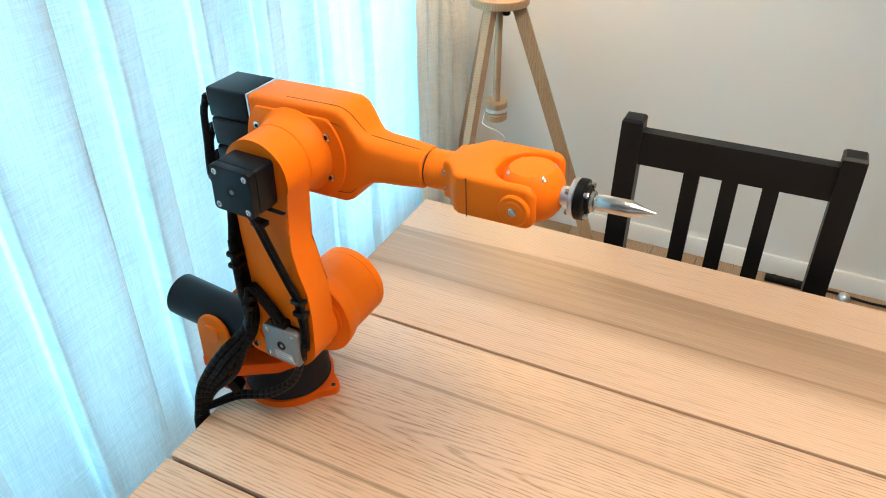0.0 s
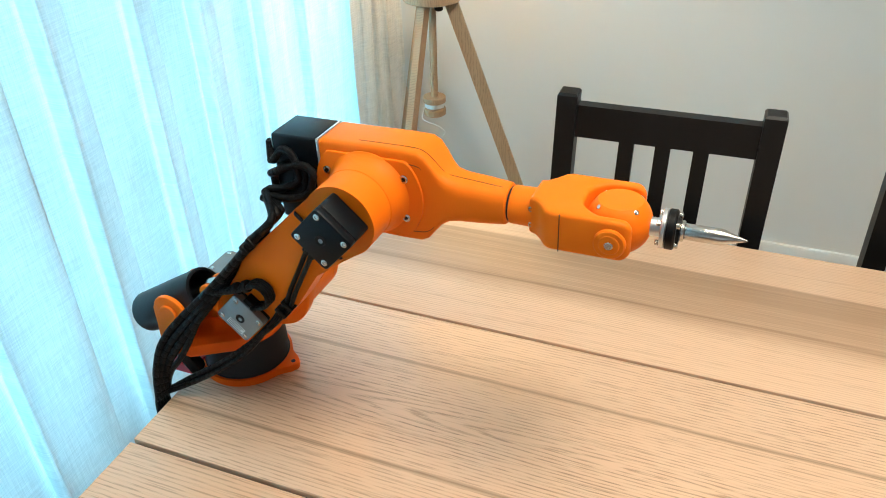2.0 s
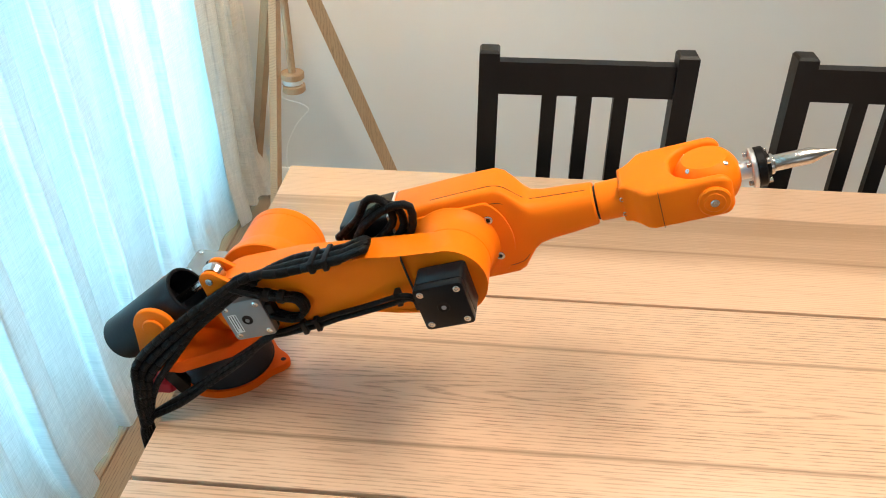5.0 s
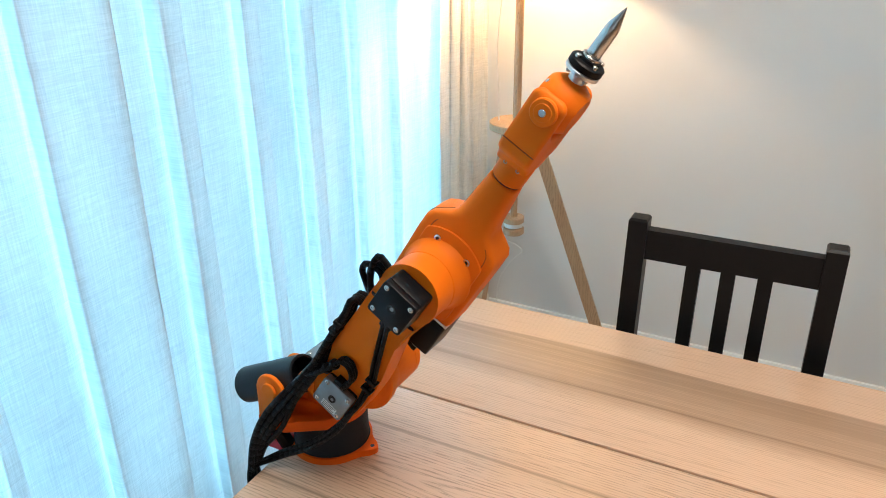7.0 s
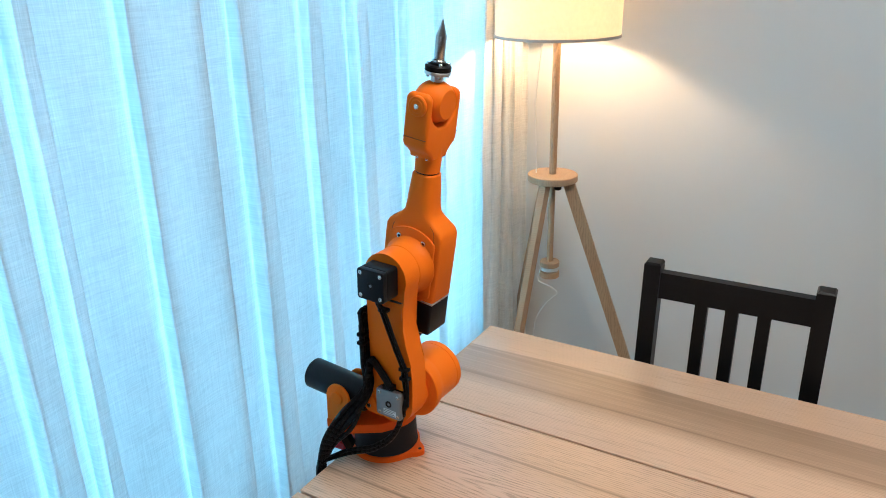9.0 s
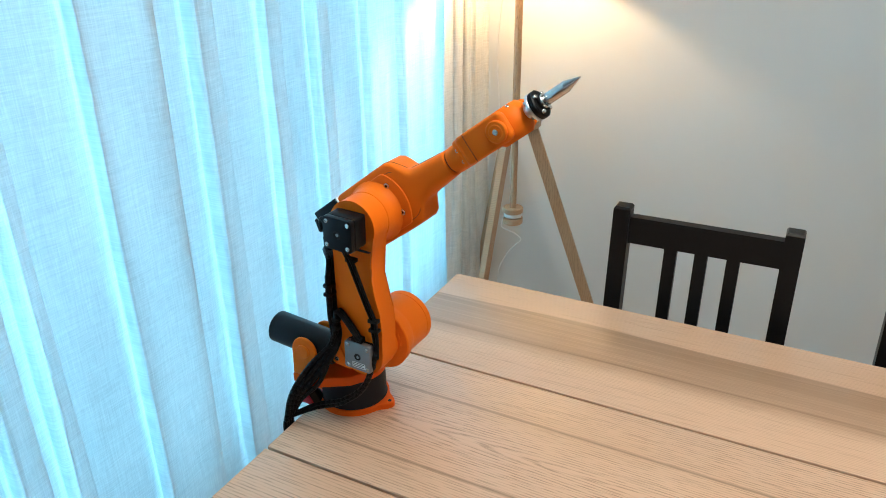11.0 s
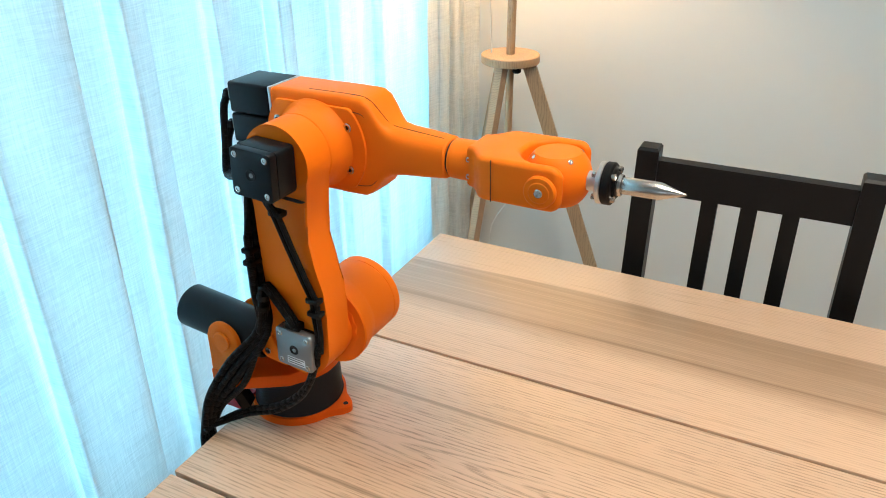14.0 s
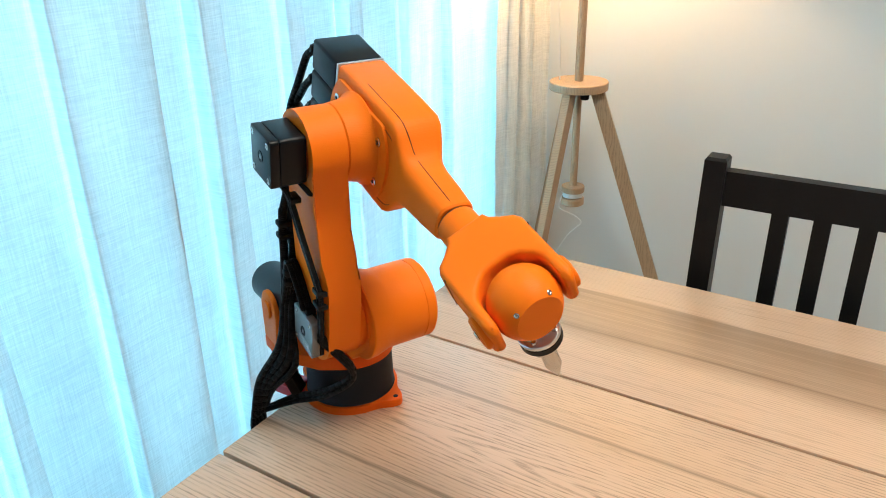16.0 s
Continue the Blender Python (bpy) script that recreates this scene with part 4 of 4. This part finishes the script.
def fork():
    """Collar and two round-ended tines about a U-shaped hollow for the ball, all edges rounded."""
    outer = [(0.1497, -0.0165), (0.1550, -0.0185), (0.161, -0.0250), (0.1670, -0.0335), (0.1725, -FW), (0.190, -FW), (0.206, -FW), (0.222, -FW), (0.226, -FW), (0.229, -FW), (0.2315, -FW),
             (0.2345, -FW + 0.0010), (0.2366, -FW + 0.0030)]
    inner = [(0.1935, -0.0020), (0.1935, -0.0060), (0.1940, -0.0105), (0.1975, -0.0170), (0.2040, -0.0235), (0.2100, -0.0268), (0.216, -0.0272), (0.222, -0.0272), (0.226, -0.0272), (0.229, -0.0272),
             (0.2315, -0.0272), (0.2345, -0.0278), (0.2366, -0.0294)]
    k = len(outer)
    half = outer + [(0.2374, -0.0318)] + inner[::-1]
    P = [Vector(p) for p in half + [(x, -y) for x, y in reversed(half)]]
    n = len(P)
    inward = []
    for i in range(n):
        a, c = (P[i] - P[i - 1]).normalized(), (P[(i + 1) % n] - P[i]).normalized()
        na, nc = Vector((-a.y, a.x)), Vector((-c.y, c.x))
        m = (na + nc).normalized()
        inward.append(m / max(m.dot(na), 0.6))
    r, z0, z1 = 0.0040, -0.0165, 0.0195
    levels = [(r * (1 - math.sin(radians(a))), z0 + r * (1 - math.cos(radians(a)))) for a in (0, 22.5, 45, 67.5, 90)]
    levels += [(d, z0 + z1 - z) for d, z in reversed(levels)]
    b = bmesh.new()
    rings = [[b.verts.new((*(p + w * d), z)) for p, w in zip(P, inward)] for d, z in levels]
    for p, q in zip(rings, rings[1:]):
        for i in range(n):
            b.faces.new([p[i], p[(i + 1) % n], q[(i + 1) % n], q[i]])
    for ring in (rings[0], rings[-1]):
        for side in (ring, ring[::-1]):
            for i in range(k - 1):
                b.faces.new([side[i], side[i + 1], side[2 * k - i - 1], side[2 * k - i]])
            b.faces.new([side[k - 1], side[k], side[k + 1]])
        b.faces.new([ring[0], ring[2 * k], ring[2 * k + 1], ring[-1]])
    for v in b.verts:
        f = max(v.co.x - 0.2270, 0) / 0.0106
        v.co.z = 0.0015 + (v.co.z - 0.0015) * math.sqrt(1 - 0.58 * f * f)
    return b


wrist = part("wrist_fork", fork(), ORANGE, robot)
part("wrist_collar", lathe([(0, 0.1298), (0.0160, 0.1298), (0.0168, 0.1306), (0.0172, 0.150), (0.0168, 0.164), (0, 0.170)], "x", sides=48), ORANGE, wrist)
for s in (-1, 1):
    ax = "-y" if s < 0 else "y"
    boss = part("pin_boss", lathe([(0, -0.001), (0.0130, -0.001), (0.0130, 0.0022), (0.0118, 0.0034), (0.0086, 0.0034), (0.0080, 0.0040), (0, 0.0040)], ax, (L4, s * FW, 0), 40), ORANGE, wrist)
    part("wrist_pin", disc(0.0036, 0.0038, 0.0056, ax, (L4, s * FW, 0), 0.0008, 20), STEEL, boss)
    part("cover_seam", box((0.1800, s * FW - 0.0004, -0.0160), (0.1805, s * FW + 0.0004, 0.0185)), GREY_PRINT, wrist)
    for z in (0.0073, -0.0073):
        screw(wrist, (0.1508, s * 0.0160, z), ax, 0.0024)

# ball and tool: origin at the wrist's cross axis, x towards the tip


def ball():
    r, z = 0.0272, 0.0202
    a = math.asin(z / r)
    arcs = [(r * math.cos(-a + 2 * a * i / 22), r * math.sin(-a + 2 * a * i / 22)) for i in range(23)]
    b = lathe([(0, -z)] + arcs + [(0, z)], sides=64)
    for v in b.verts:
        v.co.y = max(min(v.co.y, 0.0262), -0.0262)
        v.co.x = min(v.co.x, 0.0258)
    return b


tool = part("wrist_ball", ball(), ORANGE, robot, sharp=24)
for sy in (-1, 1):
    for sx in (-1, 1):
        d = Vector((sx * 0.0143, sy * 0.0129, 0.0170)).normalized()
        b = lathe([(0, -0.002), (0.0021, -0.002), (0.0021, 0.0006), (0.0012, 0.0009), (0, 0.0004)], "z", (0, 0, 0), 12)
        bmesh.ops.transform(b, matrix=Matrix.Translation(d * 0.0268) @ d.to_track_quat("Z", "Y").to_matrix().to_4x4(), verts=b.verts)
        part("ball_screw", b, STEEL, tool)
part("hub", disc(0.0078, 0.0250, 0.0350, "x", edge=0.0005), ALU, tool, "aluminium hub")
plate = part("tool_plate", disc(0.0166, 0.0345, 0.0386, "x", edge=0.0006, sides=48), ALU, tool, "bright aluminium disc")
mount = part("tool_mount", lathe([(0, 0.0388), (0.0160, 0.0388), (0.0166, 0.0394), (0.0166, 0.0448), (0.0150, 0.0462), (0.0105, 0.0466), (0.0100, 0.0490), (0, 0.0490)], "x", sides=48), BLACK_PLASTIC, tool,
             "black plastic mount")
for k in range(4):
    a = radians(45 + 90 * k)
    c = (0, 0.0126 * math.cos(a), 0.0126 * math.sin(a))
    part("cap_screw", disc(0.0026, 0.0455, 0.0492, "x", c, 0.0005, 16), STEEL, mount)
    part("nut", disc(0.0024, 0.0310, 0.0344, "x", c, 0.0003, 6), STEEL, plate)
part("tool_collar", disc(0.0086, 0.0491, 0.0522, "x", edge=0.0006, sides=32), STEEL, tool)
part("pointed_tip", lathe([(0, 0.0523), (0.0064, 0.0523), (0.0067, 0.0528), (0.0067, 0.0805), (0.0064, 0.0815), (0.0005, 0.1000), (0, 0.1001)], "x", sides=40), STEEL, tool, "turned steel point")

# ---- loose cables: chains of short stiff links ----
FOOT = Vector((-0.0515, -0.094, 0.004))


def chain(name, count, length, r, label):
    top = thing(name, Matrix.Translation(BASE), label, "cable", "cables of the robot arm")
    me = None
    links = []
    for k in range(count):
        if me is None:
            b = lathe([(0, -length / 2 - r * 0.9), (r * 0.7, -length / 2 - r * 0.5), (r, -length / 2), (r, length / 2), (r * 0.7, length / 2 + r * 0.5), (0, length / 2 + r * 0.9)], "z", sides=12)
            ob = part("cable_link", b, BRAID, top, sharp=80)
            me = ob.data
        else:
            ob = new("cable_link", me)
            ob.parent = top
        links.append(ob)
    return links


strands = []
for k in range(4):
    strands.append(("riser", k, chain("riser_cable", 26, 0.0100, 0.0042 if k < 3 else 0.0034, "black braided cable rising from the table edge to the upper arm")))
for k in range(2):
    strands.append(("lower", k, chain("lower_cable", 20, 0.0105, 0.0032, "black braided cable lying round the robot foot")))
for k in range(3):
    strands.append(("loop", k, chain("loop_cable", 34, 0.0074, 0.0037, "black braided cable looped to the wrist motors")))
for k in range(3):
    strands.append(("lead", k, chain("shoulder_lead", 18, 0.0058, 0.0027, "black braided cable from the shoulder motor, tied to the others")))
ties = []
for share in (0.60, 0.72):
    tie = part("cable_tie", lathe([(0, -0.003), (0.0058, -0.003), (0.0064, -0.0022), (0.0064, 0.0022), (0.0058, 0.003), (0, 0.003)], sides=14), BLACK_PLASTIC, strands[-1][2][0].parent)
    ties.append((share, tie))
drop = thing("hanging_cables", Matrix.Translation(BASE), "black braided cables hanging over the table edge", "cable", "cables of the robot arm")
for k in range(4):
    dy = (k - 1.5) * 0.0048
    part("strand", tube([(FOOT.x + 0.006, FOOT.y + dy, 0.012), (FOOT.x - 0.002, FOOT.y + dy, 0.003), (FOOT.x - 0.0035, FOOT.y + dy * 1.2, -0.02), (FOOT.x - 0.002, FOOT.y + dy * 1.4, -0.09),
                         (FOOT.x + 0.01, FOOT.y + dy * 1.2, -0.16)], 0.0034, 8, 6), BRAID, drop)

# ---- motion ----
# seconds, turn of the foot, lean of the upper arm, rise of the forearm, roll of the wrist, bend of the tool (degrees)
JOINTS = [
    (0.0, -1.96, 1.4, 1.9, 0, 0.9), (0.5, -1.96, 9.2, 2.0, 0, 0.4), (1.0, -1.96, 21.0, 1.9, 0, 0.4), (1.5, -1.96, 31.6, 1.8, 0, 0.2),
    (2.0, -1.96, 42.2, 1.6, 0, 0.2), (2.5, -1.96, 52.2, 2.2, 0, 0.4), (3.0, -1.96, 62.5, 2.5, 0, 0.3), (3.2, -1.96, 66.4, 2.6, 0, 0.2),
    (3.6, -1.96, 70.8, 3.0, 0, 0.0), (4.2, -1.96, 71.6, 7.0, 0, 0.0), (4.8, -1.96, 71.6, 17.0, 0, -0.3), (5.1, -1.96, 71.2, 20.8, 0, -0.4),
    (5.3, -1.96, 69.4, 23.0, 0, -0.5), (5.5, -1.96, 66.06, 26.66, 0, -0.5), (6.0, -1.96, 55.51, 36.96, 0, -0.3), (6.5, -1.96, 44.88, 47.24, 0, -0.4),
    (7.0, -1.96, 34.03, 57.92, 0, -0.2), (7.5, -1.96, 23.3, 68.7, 0, -0.1), (8.0, -1.96, 12.02, 80.0, 0, -0.4), (8.4, -1.96, 3.2, 88.6, 0, 0),
    (8.6, -1.96, 1.85, 89.9, 0, 0.1), (9.0, -1.96, 1.8, 81.3, 0, 0.3), (11.5, -1.96, 1.98, 26.1, 0, 0.5), (12.0, -1.96, 2.1, 15.3, 0, 0.8),
    (12.5, -1.96, 2.05, 4.3, 0, 0.9), (12.75, -1.96, 2.05, 1.3, 0, 1.1), (13.0, -1.96, 2.0, 0.88, 0, 1.2), (13.5, -1.96, 2.0, 0.85, 0, 1.2),
    (14.0, -1.96, 1.96, 0.84, 0, 1.1), (14.25, -1.96, 1.98, 0.8, 0.4, 0.7), (14.4, -2.0, 2.0, 0.3, 1.5, -0.5), (14.6, -4.2, 2.5, -1.8, 3.0, -7.3), (15.0, -9.7, 4.0, -8.4, 4.0, -31.5), (15.5, -15.9, 5.1, -14.6, -2.1, -68.2),
    (15.8, -18.9, 5.8, -15.6, -8.4, -72.8), (16.0, -25.7, 10.9, -18.8, -29.0, -81.4),
]


def joint_angles(t):
    """Smooth angles that never swing past their rows."""
    i = max(k for k in range(len(JOINTS) - 1) if JOINTS[k][0] <= t + 1e-6)
    t0, t1 = JOINTS[i][0], JOINTS[i + 1][0]
    f = (t - t0) / (t1 - t0)
    out = []
    for c in range(1, 6):
        def slope(k):
            if k == 0 or k == len(JOINTS) - 1:
                j = 0 if k == 0 else k - 1
                return (JOINTS[j + 1][c] - JOINTS[j][c]) / (JOINTS[j + 1][0] - JOINTS[j][0])
            h0, h1 = JOINTS[k][0] - JOINTS[k - 1][0], JOINTS[k + 1][0] - JOINTS[k][0]
            d0, d1 = (JOINTS[k][c] - JOINTS[k - 1][c]) / h0, (JOINTS[k + 1][c] - JOINTS[k][c]) / h1
            if d0 * d1 <= 0:
                return 0.0
            w0, w1 = 2 * h1 + h0, h1 + 2 * h0
            return (w0 + w1) / (w0 / d0 + w1 / d1)
        a, b, m0, m1, h = JOINTS[i][c], JOINTS[i + 1][c], slope(i), slope(i + 1), t1 - t0
        out.append((2 * f ** 3 - 3 * f * f + 1) * a + (f ** 3 - 2 * f * f + f) * h * m0 + (3 * f * f - 2 * f ** 3) * b + (f ** 3 - f * f) * h * m1)
    return out


def poses(t):
    q1, lean, rise, roll, bend = joint_angles(t)
    T = pose(0, 0, 0, 0, 0, q1)
    U = T @ pose(A1, 0, H, 0, lean, 0)
    a = radians(lean)
    F = T @ pose(A1 + L2 * math.sin(a), 0, H + L2 * math.cos(a), 0, -rise, 0)
    R4 = F @ pose(0, 0, 0, -roll, 0, 0)
    W = R4 @ pose(L4, 0, 0, 0, -bend, 0)
    pivot = Vector((-0.0262, CY, 0.1145))
    eye_at = Vector((A1 - 0.042 * math.cos(a) - 0.022 * math.sin(a), CY, H + 0.042 * math.sin(a) - 0.022 * math.cos(a)))
    d = eye_at - pivot
    tilt = -math.degrees(math.atan2(d.z, d.x))
    C = T @ pose(*pivot, 0, tilt, 0)
    P = T @ pose(*eye_at, 0, tilt, 0) @ Matrix.Translation((-0.0925, 0, 0))
    return T, U, F, R4, W, C, P


def cable_line(kind, k, U, F):
    """Way-points of a loose strand, in the robot's space."""
    off = (k - 1.5) * 0.0062
    if kind == "riser":
        upright = max(0.0, (U.to_3x3() @ Vector((0, 0, 1))).z * 2 - 1)
        fan = Vector((0.0052, 0, -0.0044)) * (k - 0.9)
        ends = [FOOT + Vector((0, off * 0.8, 0.002)), Vector((-0.047 + 0.011 * upright, FOOT.y + off * 0.4, 0.048 + 0.002 * upright)) + fan * 0.7, Vector((-0.031 + 0.027 * upright, -0.0915, 0.090 + 0.008 * upright)) + fan * 1.2,
                U @ Vector((-0.038, -0.073 + 0.2 * off, 0.010)) + fan * 0.6, U @ Vector((-0.0420, -0.0740 + 0.0085 * k, 0.055)),
                U @ Vector((-0.0430, -0.0740 + 0.0085 * k, 0.092)), U @ Vector((-0.0435, -0.0735 + 0.0085 * k, 0.112))]
        if k == 3:
            ends[3:] = [U @ Vector((-0.041, -0.074, 0.004)), U @ Vector((-0.0385, -0.0735, 0.026))]
    elif kind == "lower":
        end = U @ Vector((0.0262, -0.0680, 0.006 + 0.006 * k))
        start = FOOT + Vector((0.004, 0.004 + 0.006 * k, 0.004))
        lean = 1 - max(min((U.to_3x3() @ Vector((0, 0, 1))).z, 1), 0)
        pull = min(lean / 0.35, 1)
        drape = [Vector((-0.022, -0.066, 0.014 + 0.006 * k)), Vector((0.026, -0.066, 0.038 + 0.006 * k)), Vector((0.064, -0.066, 0.076 + 0.005 * k))]
        ends = [start] + [d.lerp(start.lerp(end, f) + Vector((0, 0, 0.006 * k - 0.008)), pull) for d, f in zip(drape, (0.25, 0.5, 0.78))] + [end]
    elif kind == "lead":
        lean = math.degrees(math.acos(max(-1, min(1, (U.to_3x3() @ Vector((0, 0, 1))).z))))
        bow = min(max((lean - 6) / 40, 0), 1)
        bow = bow * bow * (3 - 2 * bow)
        straight = ((0.001, 0.0270), (-0.0050, 0.0365), (-0.0150, 0.0490), (-0.0250, 0.0600), (-0.0315, 0.0610), (-0.0330, 0.0480), (-0.0350, 0.0280), (-0.0385, 0.0100))
        bowed = ((0.001, 0.0270), (0.0075, 0.0400), (0.0080, 0.0520), (-0.0010, 0.0600), (-0.0125, 0.0575), (-0.0180, 0.0440), (-0.0260, 0.0260), (-0.0385, 0.0060))
        ends = []
        for n_, (p, q) in enumerate(zip(straight, bowed)):
            x, z = p[0] + (q[0] - p[0]) * bow, p[1] + (q[1] - p[1]) * bow
            ends.append(U @ Vector((x, -0.0668 - 0.0034 * k - 0.0006 * n_, z - 0.0012 * k * bow)))
    else:
        rel = math.degrees(math.asin(max(-1, min(1, (U.to_3x3() @ Vector((0, 0, 1))).dot(F.to_3x3() @ Vector((1, 0, 0)))))))
        pull = min(max((rel - 12) / 40, 0), 1)
        pull = pull * pull * (3 - 2 * pull)
        high = min(max((rel - 56) / 34, 0), 1)
        slack = 0.030 * min(max((4 - rel) / 9, 0), 1)
        plug = F @ Vector((-0.1030, -0.0160, (0.0335, 0.0035, -0.0255)[k]))
        start = U @ Vector((-0.0435, -0.0735 + 0.0085 * k, 0.110))
        on = U @ Vector((-0.0450, -0.0680 + 0.0072 * k, 0.132))
        zk = (0.0335, 0.0035, -0.0255)[k]
        low = U @ Vector((-0.0490 - 0.2 * slack, -0.0610 + 0.0050 * k, 0.160))
        back = F @ Vector((-0.1080 - 0.9 * slack, -0.0240 + 0.004 * k, -0.046))
        near_plug = F @ Vector((-0.1072 - 0.30 * slack, -0.0180, zk - 0.017))
        stretched = [low, low.lerp(back, 0.5) + F.to_3x3() @ Vector((-0.10 * slack, 0, 0)), back, back.lerp(near_plug, 0.5), near_plug, near_plug.lerp(plug, 0.6)]
        ring = (((-0.078, 0.032), (-0.055, 0.040), (-0.041, 0.051), (-0.045, 0.066), (-0.057, 0.067), (-0.071, 0.054)),
                ((-0.075, 0.027), (-0.047, 0.030), (-0.028, 0.039), (-0.023, 0.056), (-0.040, 0.058), (-0.068, 0.045)),
                ((-0.078, 0.024), (-0.052, 0.030), (-0.035, 0.041), (-0.035, 0.056), (-0.049, 0.059), (-0.070, 0.044)))[k]
        mx, mz = sum(p[0] for p in ring[1:]) / 5, sum(p[1] for p in ring[1:]) / 5
        looped = [F @ Vector((mx + (x - mx) * 1.15 - 0.022 * (1 - high), -0.036 + 0.002 * j - 0.005 * (k == 1), mz + (z - mz) * 1.25 - 0.034 * (1 - high))) for j, (x, z) in enumerate(ring)]
        ends = [start, on] + [a.lerp(b, pull) for a, b in zip(stretched, looped)] + [plug]
    return ends


def motions():
    rows = {name: [] for name in ("turret", "upper", "fore", "wrist", "tool", "strut", "rod")}
    chains = {id(links[0]): [[] for _ in links] for _, _, links in strands}
    tied = [[] for _ in ties]
    for i in range(161):
        t = i / 10
        T, U, F, R4, W, C, P = poses(t)
        for name, m in zip(("turret", "upper", "fore", "wrist", "tool", "strut", "rod"), (T, U, F, R4, W, C, P)):
            rows[name].append((t, m))
        if i % 2:
            continue
        for kind, k, links in strands:
            line = smooth_line(cable_line(kind, k, U, F), 10)
            far = [0.0]
            for a, b in zip(line, line[1:]):
                far.append(far[-1] + (b - a).length)
            n = len(links)
            spots = [(j + 0.5) / n for j in range(n)] + ([share for share, _ in ties] if (kind, k) == ("lead", 1) else [])
            for j, spot in enumerate(spots):
                s = far[-1] * spot
                q = max(x for x in range(len(far) - 1) if far[x] <= s)
                f = (s - far[q]) / max(far[q + 1] - far[q], 1e-9)
                at = line[q].lerp(line[q + 1], f)
                way = (line[min(q + 2, len(line) - 1)] - line[max(q - 1, 0)]).normalized()
                turn = Vector((0, 0, 1)).rotation_difference(way).to_matrix().to_4x4()
                (chains[id(links[0])][j] if j < n else tied[j - n]).append((t, Matrix.Translation(at) @ turn))
    for name, ob in (("turret", turret), ("upper", upper), ("fore", fore), ("wrist", wrist), ("tool", tool), ("strut", strut), ("rod", rod)):
        walk(ob, rows[name])
    for (_, ob), r in zip(ties, tied):
        walk(ob, r)
    for _, _, links in strands:
        for ob, r in zip(links, chains[id(links[0])]):
            walk(ob, r)


motions()
